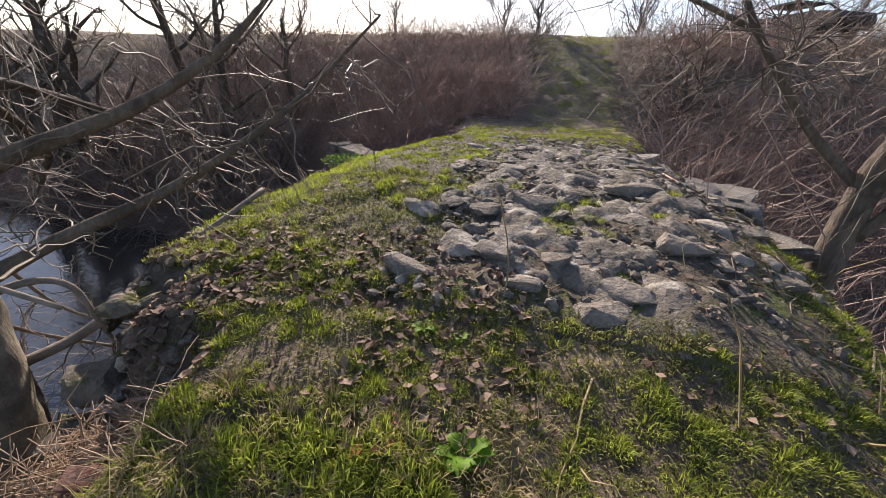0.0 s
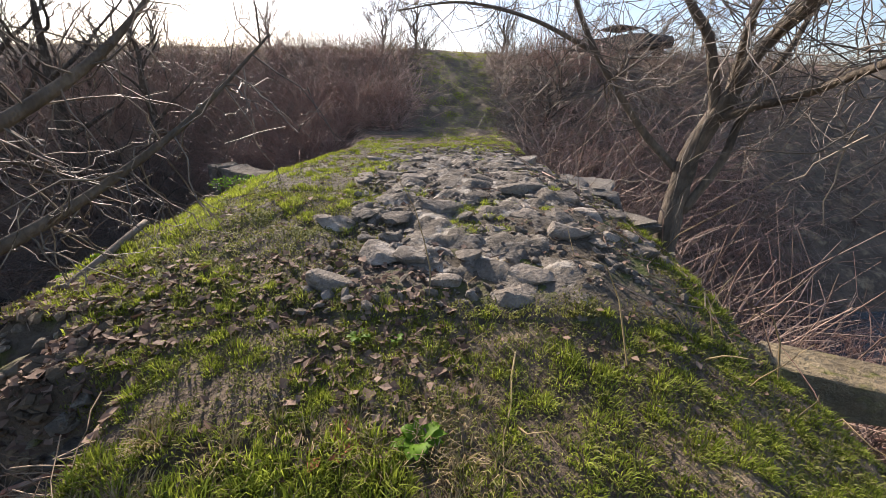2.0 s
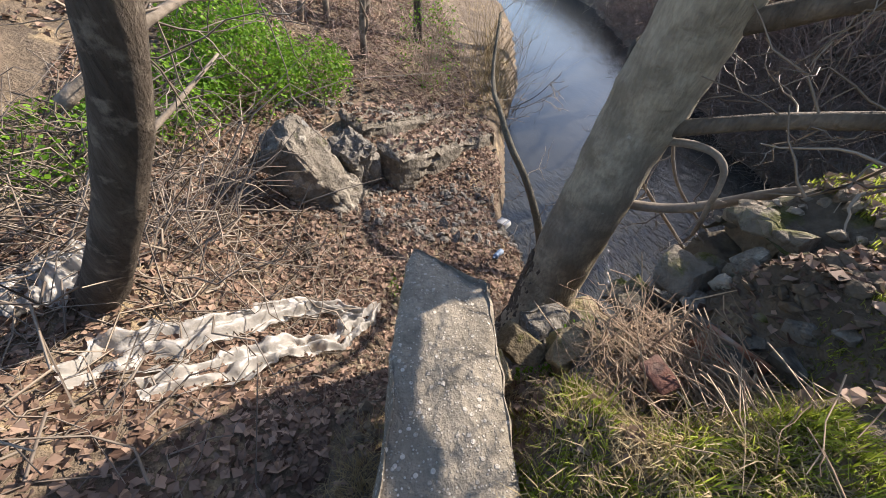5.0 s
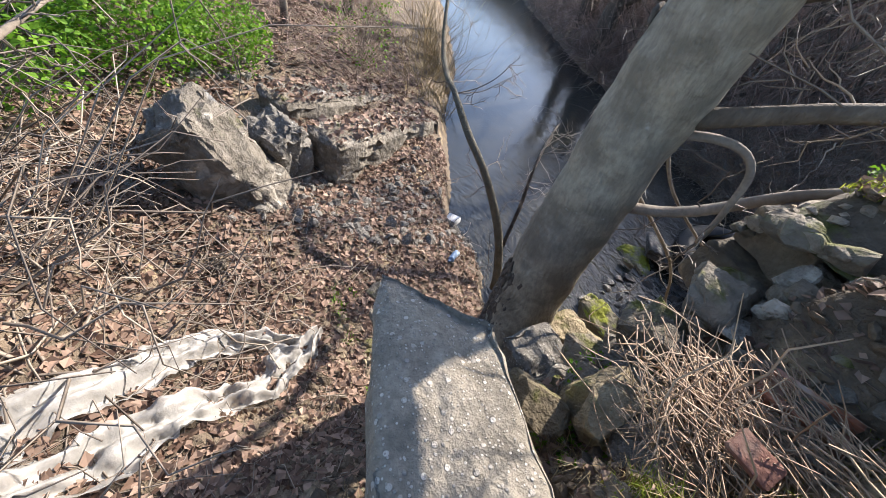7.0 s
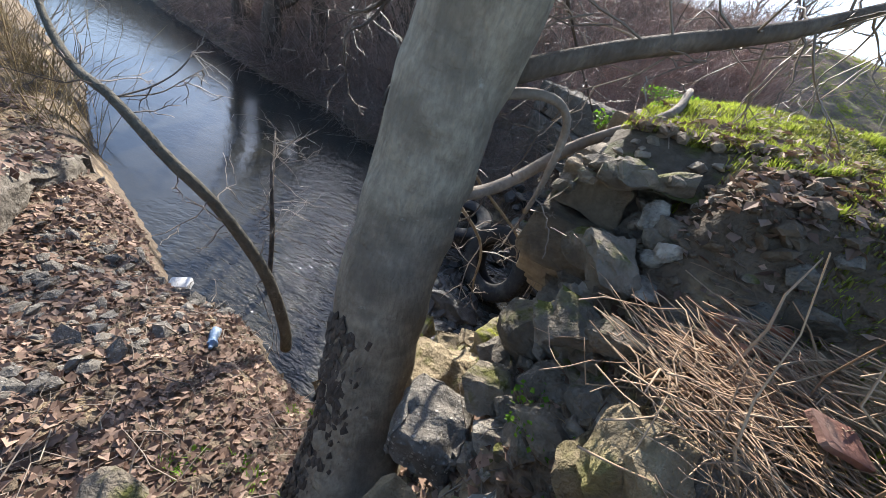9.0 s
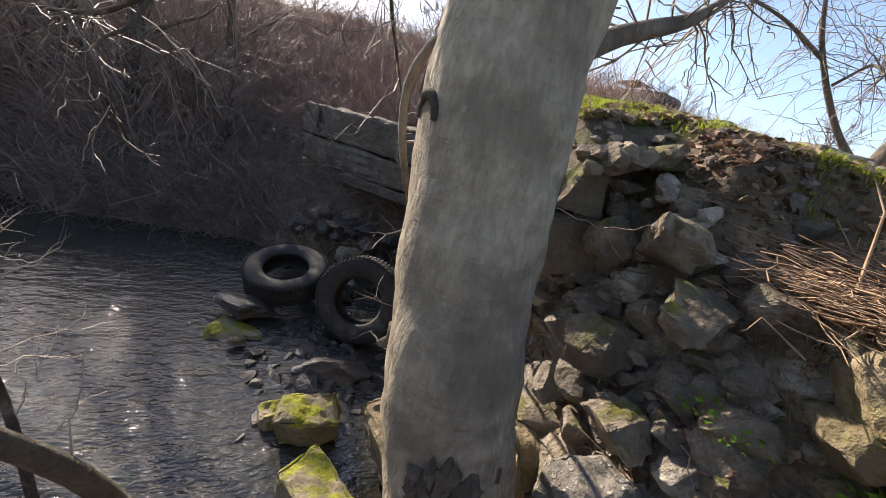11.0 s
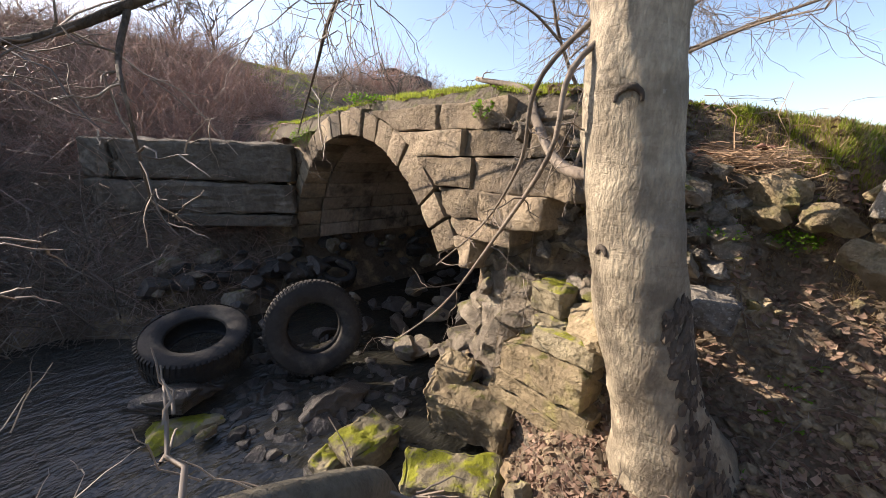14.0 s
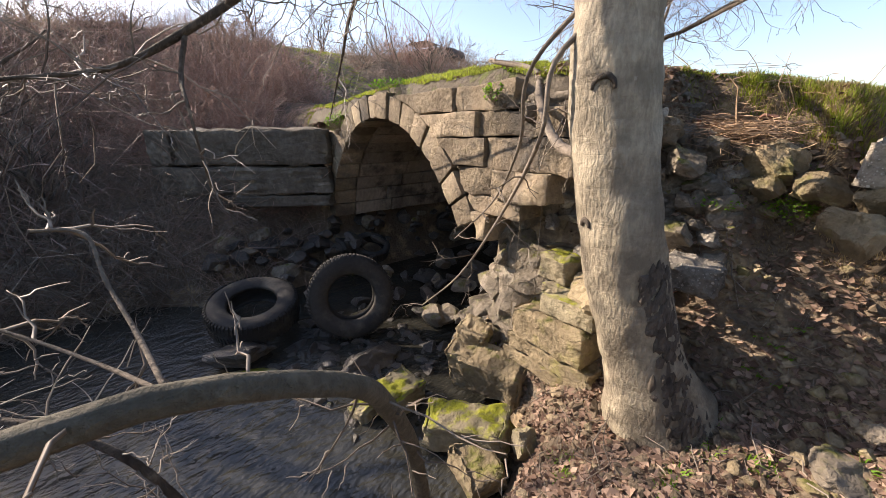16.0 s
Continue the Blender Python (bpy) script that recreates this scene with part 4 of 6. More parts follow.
# bed of stones beneath the undercut walls
for i in range(26):
    t = i / 25
    x, y = -1.1 - 2.3 * t + g.uniform(-0.2, 0.2), 5.35 + 1.9 * t + g.uniform(-0.35, 0.15)
    s = g.uniform(0.3, 0.6)
    tagged(new("stream_stone", pool[i % 8]), "dark stone at the foot of the wing wall", "stone", "stream stones").matrix_basis = pose(x, y, -1.75 + g.uniform(-0.25, 0.3), g.uniform(-15, 15), g.uniform(-15, 15), g.uniform(0, 360)) @ Matrix.Diagonal((s, s * 0.75, s * 0.6, 1))

# near abutment: rough rubble under and beside the dressed face
rub = [rock_mesh("rubble", (1, 1, 1), RUBBLE, 760 + i, level=3, cuts=26, grain=0.09) for i in range(8)]
def rubble_mass(u0, u1, v0, v1, z0, z1, seed):
    c = [plan(u, v + (0.1 if z == z1 else 0), z) for z in (z0, z1) for v in (v0, v1) for u in (u0, u1)]
    return part("rubble_mass", ruined_mesh("rubble_mass", c, RUBBLE, seed, amp=0.14, edge=0.08), bridge, "crumbling rubble bound with old mortar")


rubble_mass(-2.45, -1.0, 0.08, 0.8, -1.95, -0.72, 371)
for k in range(8):
    z = -1.72 + 0.2 * k
    u = -2.4 + (0.1 if k % 2 else 0)
    stop = -1.05 if z < -0.75 else (-1.05 if z < -0.5 else -1.85)
    while u < stop:
        w = g.uniform(0.16, 0.5)
        inset = 0.24 + 0.03 * k + (0.12 if z > -0.6 else 0) + g.uniform(-0.05, 0.06)
        x, y, _ = plan(u + w / 2, inset, 0)
        part("rubble", rub[g.randrange(8)], bridge, m=pose(x, y, z + g.uniform(-0.04, 0.04), g.uniform(-8, 8), g.uniform(-10, 10), 80 + g.uniform(-10, 10)) @ Matrix.Diagonal((w * 1.1, 0.5, g.uniform(0.13, 0.27), 1)))
        u += w * 1.0
for i, (u0, u1, z0, z1, v0) in enumerate(((-2.18, -1.5, -1.42, -1.17, -0.14), (-2.25, -1.45, -1.58, -1.43, -0.12), (-2.3, -1.4, -1.71, -1.59, -0.10), (-1.95, -1.68, -1.16, -0.94, 0.0), (-1.9, -1.62, -0.93, -0.72, 0.02), (-2.2, -1.72, -1.16, -0.98, -0.06))):
    face_block(u0, u1, z0, z1, seed=330 + i, mat=OCHRE if i < 3 else MOSSY, v0=v0, depth=0.5, name="footing_stone")
# broken masonry in the bank beside the approach
BANKSTONES = [(-2.40, 0.4, -0.02, 0.27, "pale rounded stone set in the bank", RUBBLE), (-2.5, 0.5, 0.10, 0.15, "small grey stone in the bank", RUBBLE), (-2.78, 0.7, 0.05, 0.27, "ochre stone in the crumbling bank", OCHRE),
              (-2.75, 0.62, -0.13, 0.26, "yellowish stone in the crumbling bank", OCHRE), (-2.98, 0.62, -0.1, 0.24, "ochre stone in loose earth", OCHRE), (-3.18, 0.78, 0.03, 0.26, "large ochre masonry lump in the bank", OCHRE),
              (-3.22, 0.62, -0.2, 0.26, "large ochre masonry lump low in the bank", OCHRE), (-2.2, 0.4, 0.16, 0.28, "big grey block of the old wall", RUBBLE), (-1.98, 0.3, 0.1, 0.24, "big grey block of the old wall", RUBBLE),
              (-2.2, 0.28, -0.28, 0.3, "dark block low in the wall", RUBBLE), (-2.45, 0.3, -0.42, 0.3, "dark block low in the wall", RUBBLE), (-2.3, -0.05, -0.82, 0.42, "pale block at the foot of the bank", OCHRE)]
for i, (u, v, z, s, label, mat) in enumerate(BANKSTONES):
    x, y, _ = plan(u, v, 0)
    boulder(x, y, z, (s * 1.1, s * 0.9, s * 0.8), mat, 800 + i, label, turn=g.uniform(0, 90), group="stones in the bank", level=4, cuts=18, name="bank_stone")
slabby(-1.92, 0.38, -0.62, (0.3, 0.32, 0.2), OLDCONCRETE, 38, "squared stone step jutting from the bank", turn=8, tip=(2, 3))
boulder(-2.72, -0.28, -0.93, (0.24, 0.16, 0.1), RUBBLE, 55, "smooth pale pebble on the leaf slope", turn=15)
boulder(-2.52, -0.36, -0.86, (0.16, 0.08, 0.06), RUBBLE, 56, "flat pale pebble on the leaf slope", turn=5)
boulder(-3.22, -1.42, -1.02, (0.13, 0.1, 0.09), RUBBLE, 57, "pale pebble in the leaf litter")
boulder(-3.25, -1.27, -1.0, (0.12, 0.1, 0.09), RUBBLE, 58, "pale pebble in the leaf litter")
boulder(-1.99, 0.86, -0.86, (0.6, 0.44, 0.26), OCHRE, 59, "flat stone at the foot of the tree", turn=20, tip=(0, 8))
boulder(-1.45, 0.17, -0.02, (0.34, 0.26, 0.3), OCHRE, 61, "rounded stone in the grassy bank", turn=40)

MORTAR = surface("crumbling_mortar", (0.13, 0.113, 0.088), (0.34, 0.3, 0.24), (0.44, 0.4, 0.33), big=4.0, small=18, relief=0.05, per_object=0, accent_scale=5.0, accent_lo=0.56, accent_hi=0.66, moss=((0.13, 0.14, 0.03), 0.6))
# mortared mass where the parapet wall broke away, and crumbs below it
crumbly = [rock_mesh("rubble", (1, 1, 1), MORTAR, 780 + i, level=2, cuts=8, grain=0.16) for i in range(6)]
for k, (x, y, z, size, deg) in enumerate(((-1.36, 1.08, -0.02, (0.82, 0.66, 1.06), 80), (-1.5, 0.68, -0.22, (0.46, 0.4, 0.62), 74))):
    a, b, c = (s / 2 for s in size)
    corners = box_corners(-a, a, -b, b, -c, c)
    for q, (dx, dy, dz) in ((4, (0.26, 0.16, -0.24)), (6, (0.26, 0, -0.12)), (5, (0, 0.16, -0.1))):
        corners[q] = tuple(np.add(corners[q], np.multiply((dx, dy, dz), size[2])))
    mass = thing("mortar_mass", ruined_mesh("mortar_mass", corners, MORTAR, 860 + k, amp=0.09, edge=0.1), "crumbling grey mortar and rubble mass", "masonry", "stones in the bank", m=pose(x, y, z, 0, 0, deg - 90))
    for j in range(110 if k == 0 else 40):
        s = g.uniform(0.07, 0.26) * g.uniform(0.5, 1.1)
        pz = g.uniform(-c, c * 0.7)
        in_x, in_y = 0.26 * size[2] * (pz + c) / (2 * c), 0.16 * size[2] * (pz + c) / (2 * c)
        px, py = (-a + in_x - 0.02, g.uniform(-b + in_y, b)) if j % 2 else (g.uniform(-a + in_x, a), -b + in_y - 0.02)
        part("rubble", crumbly[j % 6], mass, m=pose(px, py, pz, g.uniform(-30, 30), g.uniform(-30, 30), g.uniform(0, 360)) @ Matrix.Diagonal((s, s * 0.8, s * 0.65, 1)))
for i in range(230):
    u, v = g.uniform(-2.75, -1.6), g.uniform(0.05, 1.0)
    x, y, _ = plan(u, v, 0)
    z = float(ground_height(x, y))
    if z > deck_height(u, v) - 0.06 or z < -0.9:
        continue
    l = 0.06 + 0.2 * g.random() ** 2
    part("rubble", crumbly[i % 6] if i % 3 else rub[i % 8], bridge, m=pose(x, y, z - 0.1 * l, g.uniform(-30, 30), g.uniform(-30, 30), g.uniform(0, 360)) @ Matrix.Diagonal((l, l * 0.85, l * 0.7, 1)))
crumbs = [rock_mesh("bank_crumb", (1, 1, 1), OCHRE, 880 + i, level=2, cuts=9, grain=0.06) for i in range(5)]
for k in range(90):
    u, v = g.uniform(-3.5, -2.2), g.uniform(-0.35, 0.75)
    x, y, _ = plan(u, v, 0)
    s = g.uniform(0.03, 0.13)
    tagged(new("bank_stone", crumbs[k % 5]), "ochre stone crumb in the loose bank", "stone", "crumbs in the bank").matrix_basis = pose(x, y, float(ground_height(x, y)) + 0.15 * s, g.uniform(0, 40), g.uniform(0, 40), g.uniform(0, 360)) @ Matrix.Diagonal((s, s * 0.8, s * 0.65, 1))

boulder(-1.9, -0.22, -0.26, (0.3, 0.3, 0.3), OCHRE, 62, "ochre masonry lump under the beam's end", turn=30, group="stones in the bank", name="bank_stone")
boulder(-1.72, -0.3, -0.12, (0.4, 0.4, 0.32), OCHRE, 63, "crumbling ochre lump under the beam", turn=70, group="stones in the bank", name="bank_stone")
# loose stones and crumbs too many to count
def loose_stones(label, n, area, lo, hi, mat, seed, keep):
    r = np.random.default_rng(seed)
    x, y = r.uniform(area[0], area[1], n * 4), r.uniform(area[2], area[3], n * 4)
    ok = keep(x, y)
    x, y = x[ok][:n], y[ok][:n]
    s = lo + (hi - lo) * r.uniform(0, 1, len(x)) ** 2.5
    thing("loose_stones", stones_mesh("loose_stones", np.stack([x, y, top_height(x, y) + 0.08 * s], -1), s, mat, seed), label, "stones", kind="stuff")


def stony_deck(x, y):
    u, v = to_plan(x, y)
    return (np.abs(v - 2.75) < 1.15) & (u > -1.75) & (u < 3.6) & (rough_noise(x, y, 1.5, 33) > -0.25)


def crumbling(x, y):
    u, v = to_plan(x, y)
    return (u > -3.9) & (u < -1.6) & (v > -0.6) & (v < 0.95)


GRIT = surface("earth_crumbs", (0.10, 0.075, 0.05), (0.24, 0.185, 0.125), (0.34, 0.27, 0.17), big=3.0, small=40, relief=0.01, per_object=0, island=True)
loose_stones("small pale stones packed between the deck cobbles", 2300, (-2.0, 4.0, 1.0, 7.0), 0.02, 0.09, DECKSTONE, 401, stony_deck)
loose_stones("ochre crumbs of earth and stone on the bank", 3000, (-3.6, -0.9, -1.2, 1.6), 0.018, 0.085, GRIT, 402, crumbling)
loose_stones("small stones and clods among the leaves", 1500, (-4.2, -1.4, -1.4, 1.5), 0.02, 0.08, GRIT, 403, lambda x, y: (y < south_edge(x) - 0.1) & (to_plan(x, y)[1] < 0.4))
loose_stones("rubble crumbs round the ruined walls", 900, (-6.6, -3.6, -1.9, 1.4), 0.03, 0.14, OLDCONCRETE, 404, lambda x, y: (y < south_edge(x) - 0.1) & (rough_noise(x, y, 1.2, 35) > 0))

# broken concrete chunk and low wall down by the water
thing("concrete_chunk", ruined_mesh("concrete_chunk", box_corners(-0.29, 0.25, -0.25, 0.22, -0.62, 0.62), MORTAR, 91, amp=0.11, edge=0.2), "leaning chunk of broken grey concrete in the leaves", "concrete chunk", m=pose(-4.1, -1.2, -0.85, 30, 6, -8))
thing("concrete_chunk", ruined_mesh("concrete_chunk", box_corners(-0.25, 0.25, -0.2, 0.22, -0.3, 0.26), OLDCONCRETE, 92, amp=0.12, edge=0.14), "lump of crumbling concrete beside the low wall", "concrete chunk", m=pose(-4.65, -0.85, -0.95, 10, 8, 40))
wall_c = [(-4.75, -0.55, -1.45), (-6.45, 1.20, -2.1), (-4.50, -0.30, -1.45), (-6.20, 1.50, -2.1), (-4.80, -0.58, -0.78), (-6.55, 1.22, -1.45), (-4.52, -0.30, -0.90), (-6.25, 1.50, -1.55)]
thing("low_wall", ruined_mesh("low_wall", wall_c, MORTAR, 93, amp=0.08, edge=0.12), "ruined low concrete wall running into the water", "wall")
thing("low_wall", ruined_mesh("low_wall", [(x - 0.75, y - 0.45, z + 0.05) for x, y, z in wall_c], MORTAR, 94, amp=0.08, edge=0.12), "earth-covered back wall of the ruined pair", "wall")
thing("concrete_block", block_mesh("concrete_block", box_corners(-0.14, 0.14, -0.1, 0.1, -0.1, 0.1), CONCRETE, 95, edge=0.01), "small grey concrete block among leaves", "concrete block", m=pose(-4.72, -1.38, -0.62, 4, 6, 30))


# ---- tyres ----
def tyre(name_label, m, radius=0.5, width=0.3, bore=0.27, lugs=66):
    root = tagged(new("tyre"), name_label, "tyre", "dumped tyres")
    root.matrix_basis = m
    half = width / 2
    prof = [(bore, -half * 0.62), (bore + 0.02, -half * 0.8), (bore + (radius - bore) * 0.45, -half), (radius * 0.93, -half * 0.93), (radius * 0.985, -half * 0.78), (radius, -half * 0.4), (radius, half * 0.4),
            (radius * 0.985, half * 0.78), (radius * 0.93, half * 0.93), (bore + (radius - bore) * 0.45, half), (bore + 0.02, half * 0.8), (bore, half * 0.62), (bore + 0.035, half * 0.55), (radius * 0.9, half * 0.72), (radius * 0.9, -half * 0.72), (bore + 0.035, -half * 0.55)]
    n, k = 64, len(prof)
    a = np.arange(n) * 2 * np.pi / n
    pr = np.array(prof)
    v = np.stack([np.cos(a)[:, None] * pr[None, :, 0], np.sin(a)[:, None] * pr[None, :, 0], np.broadcast_to(pr[None, :, 1], (n, k))], -1).reshape(-1, 3)
    f = [(i * k + j, ((i + 1) % n) * k + j, ((i + 1) % n) * k + (j + 1) % k, i * k + (j + 1) % k) for i in range(n) for j in range(k)]
    part("carcass", mesh_of("carcass", v, f, RUBBER), root)
    vs, fs = [], []
    for i in range(lugs):
        for sgn in (-1, 1):
            t0 = (i + (0.5 if sgn > 0 else 0)) * 2 * math.pi / lugs
            w = 0.55 * 2 * math.pi / lugs
            base = len(vs)
            for r in (radius * 0.955, radius + 0.007):
                for z, sk in ((sgn * 0.02, 0.0), (sgn * half * 0.97 if r < radius else sgn * half * 0.84, 0.03)):
                    for t in (t0 + sk, t0 + w + sk):
                        vs.append((r * math.cos(t), r * math.sin(t), z))
            for q in ((0, 1, 3, 2), (4, 6, 7, 5), (0, 4, 5, 1), (2, 3, 7, 6), (0, 2, 6, 4), (1, 5, 7, 3)):
                fs.append([base + c for c in q])
    part("tread", mesh_of("tread", vs, fs, RUBBER, smooth=False), root, "worn blocky tread")
    return root


tyre("large black truck tyre lying on a rock in the stream", pose(-3.12, 4.47, -1.84, 13, -6, 0))
tyre("large black truck tyre standing in the rapids", look((-2.24, 3.70, -1.72), (-2.24 + 0.44, 3.70 + 0.86, -1.72 - 0.22)))
tyre("smaller worn tyre in the stones under the arch", pose(-0.92, 5.15, -1.72, 24, -14, 20), radius=0.3, width=0.2, bore=0.19, lugs=30)


# ---- branches of the riverside tree ----
def twiggy(name, parent, path, r0, r1, seed, mat=BRANCH, twigs=14, reach=0.5, label="", twig_r=0.0035, hang=-0.1):
    """A limb with a spray of fine twigs along its outer part."""
    ob = part(name, limb_mesh(name, path, [r0, (r0 + r1) / 2, r1], mat, n=26, sides=9, knob=0.15, seed=seed), parent, label)
    q = np.random.default_rng(seed)
    line = smooth_line(path, 40)
    at = q.integers(8, 40, twigs)
    d = unit(q.normal(0, 1, (twigs, 3)) + np.array([0, 0, hang]))
    t = np.linspace(0, 1, 6)
    L = reach * q.uniform(0.3, 1.2, twigs)
    p = line[at][:, None] + d[:, None] * (L[:, None] * t)[..., None] + np.cumsum(q.normal(0, 0.05, (twigs, 6, 3)) * L[:, None, None], 1)
    p[:, 0] = line[at]
    sub_i, sub_k = np.repeat(np.arange(twigs), 3), q.integers(2, 6, twigs * 3)
    d2 = unit(d[sub_i] + q.normal(0, 0.7, (twigs * 3, 3)))
    L2 = L[sub_i] * q.uniform(0.2, 0.6, twigs * 3)
    p2 = p[sub_i, sub_k][:, None] + d2[:, None] * (L2[:, None] * t)[..., None] + np.cumsum(q.normal(0, 0.05, (twigs * 3, 6, 3)) * L2[:, None, None], 1)
    lines = np.concatenate([p, p2])
    rad = np.concatenate([np.linspace(twig_r * 1.6, twig_r * 0.6, 6)[None].repeat(twigs, 0), np.linspace(twig_r, twig_r * 0.4, 6)[None].repeat(twigs * 3, 0)])
    part("twig_spray", tubes("twig_spray", lines, rad, TWIG), ob)["kind"] = "stuff"
    return ob


T = trunk_axis
twiggy("limb", bank_tree, [T(0.05), (-2.2, 1.15, 0.10), (-1.95, 1.45, 0.38), (-1.64, 1.70, 0.62), (-1.55, 2.2, 0.76)], 0.035, 0.02, 1, twigs=10, reach=0.4, label="pale grey limb resting on the bridge edge")
twiggy("limb", bank_tree, [T(0.5), (-1.95, 1.02, 0.78), (-1.5, 1.25, 1.0), (-1.2, 1.42, 1.2), (-0.85, 1.65, 1.5), (-0.5, 1.9, 1.9)], 0.045, 0.006, 2, twigs=44, reach=0.55, mat=STEMBARK)
twiggy("limb", bank_tree, [T(1.0), (-1.98, 1.02, 1.2), (-1.55, 1.3, 1.42), (-1.2, 1.62, 1.75), (-0.9, 1.9, 2.2)], 0.055, 0.006, 3, twigs=40, reach=0.55, mat=STEMBARK)
twiggy("limb", bank_tree, [T(0.45), (-2.15, 0.95, 0.56), (-2.02, 1.05, 0.5), (-2.0, 1.1, 0.25), (-2.02, 1.15, 0.05)], 0.022, 0.012, 4, twigs=6, reach=0.25)
twiggy("limb", bank_tree, [T(1.2), (-1.6, 0.75, 1.5), (-1.12, 0.35, 1.5), (-1.03, 0.17, 1.24), (-0.86, 0.1, 1.2), (-0.72, 0.13, 1.12)], 0.013, 0.005, 5, twigs=6, reach=0.3, label="thin pale bare branch")
twiggy("limb", bank_tree, [T(0.75), (-2.62, 0.98, 0.5), (-2.56, 1.07, 0.14), (-2.23, 1.54, -0.40), (-2.21, 1.95, -0.97), (-2.24, 2.4, -1.40)], 0.016, 0.006, 6, twigs=12, reach=0.35)
twiggy("limb", bank_tree, [T(0.9), (-2.55, 1.15, 0.5), (-2.4, 1.3, 0.1), (-2.05, 1.75, -0.35), (-2.0, 2.2, -0.75)], 0.014, 0.005, 7, twigs=8, reach=0.3)
twiggy("limb", bank_tree, [T(1.5), (-2.5, 1.4, 1.5), (-2.62, 2.3, 1.22), (-2.56, 2.74, 1.06), (-2.38, 3.25, 0.77), (-2.07, 4.1, 0.31)], 0.03, 0.006, 8, twigs=40, reach=0.7, mat=DARKBARK)
twiggy("limb", bank_tree, [T(1.7), (-2.9, 1.6, 1.4), (-3.42, 2.25, 0.95), (-3.78, 2.42, 0.68), (-4.1, 2.6, 0.5), (-4.5, 2.9, 0.45)], 0.035, 0.01, 9, twigs=34, reach=0.7, mat=DARKBARK)
twiggy("limb", bank_tree, [(-3.78, 2.42, 0.66), (-3.86, 2.3, 0.45), (-3.9, 2.1, 0.3), (-3.85, 2.2, -0.1)], 0.014, 0.004, 10, twigs=8, reach=0.35, mat=DARKBARK)
for k in range(7):
    q = random.Random(60 + k)
    a = q.uniform(-1.9, 1.2)
    b = T(1.9)
    p = [b]
    for s in range(4):
        p.append((p[-1][0] + 0.5 * math.cos(a), p[-1][1] + 0.5 * math.sin(a) + 0.1, p[-1][2] + q.uniform(0.15, 0.5)))
        a += q.uniform(-0.4, 0.4)
    twiggy("limb", bank_tree, p, 0.06, 0.012, 20 + k, twigs=16, reach=0.8)
# fallen log and sapling over the stream
LOGBARK = surface("grey_log_bark", (0.09, 0.08, 0.057), (0.23, 0.205, 0.15), (0.05, 0.044, 0.034), big=6.0, small=38, relief=0.035, per_object=0)
log = tagged(new("fallen_tree"), "grey bowed trunk leaning low over the stream", "fallen tree")
twiggy("trunk", log, [(-3.33, 1.2, -2.0), (-3.36, 1.19, -1.75), (-3.49, 1.1, -1.25), (-3.73, 0.94, -0.77), (-3.95, 0.77, -0.46), (-4.32, 0.73, -0.25), (-4.74, 0.78, -0.22), (-5.23, 0.9, -0.08), (-5.8, 1.1, 0.3)], 0.047, 0.02, 12, twigs=16, reach=0.4, mat=LOGBARK)
SHOOT = [(-4.33, 0.75, -0.25), (-4.34, 0.95, -0.2), (-4.36, 1.12, -0.12), (-4.37, 1.22, -0.03), (-4.46, 1.3, -0.02)]
SHOOT_LOW = [(-4.33, 0.75, -0.25), (-4.43, 1.05, -0.27), (-4.57, 1.31, -0.24), (-4.8, 1.7, -0.2)]
twiggy("shoot", log, SHOOT, 0.0055, 0.004, 13, twigs=5, reach=0.2, mat=STEMBARK)
twiggy("shoot", log, SHOOT_LOW, 0.005, 0.003, 16, twigs=5, reach=0.25, mat=STEMBARK)
stump = tagged(new("snag"), "dead forked snag standing in the stream", "dead branch")
twiggy("stem", stump, [(-4.1, 1.75, -2.3), (-4.3, 1.95, -1.7), (-4.5, 2.1, -1.25), (-4.9, 2.5, -1.05), (-5.6, 3.2, -1.2)], 0.028, 0.01, 15, twigs=26, reach=0.5, mat=DARKBARK)


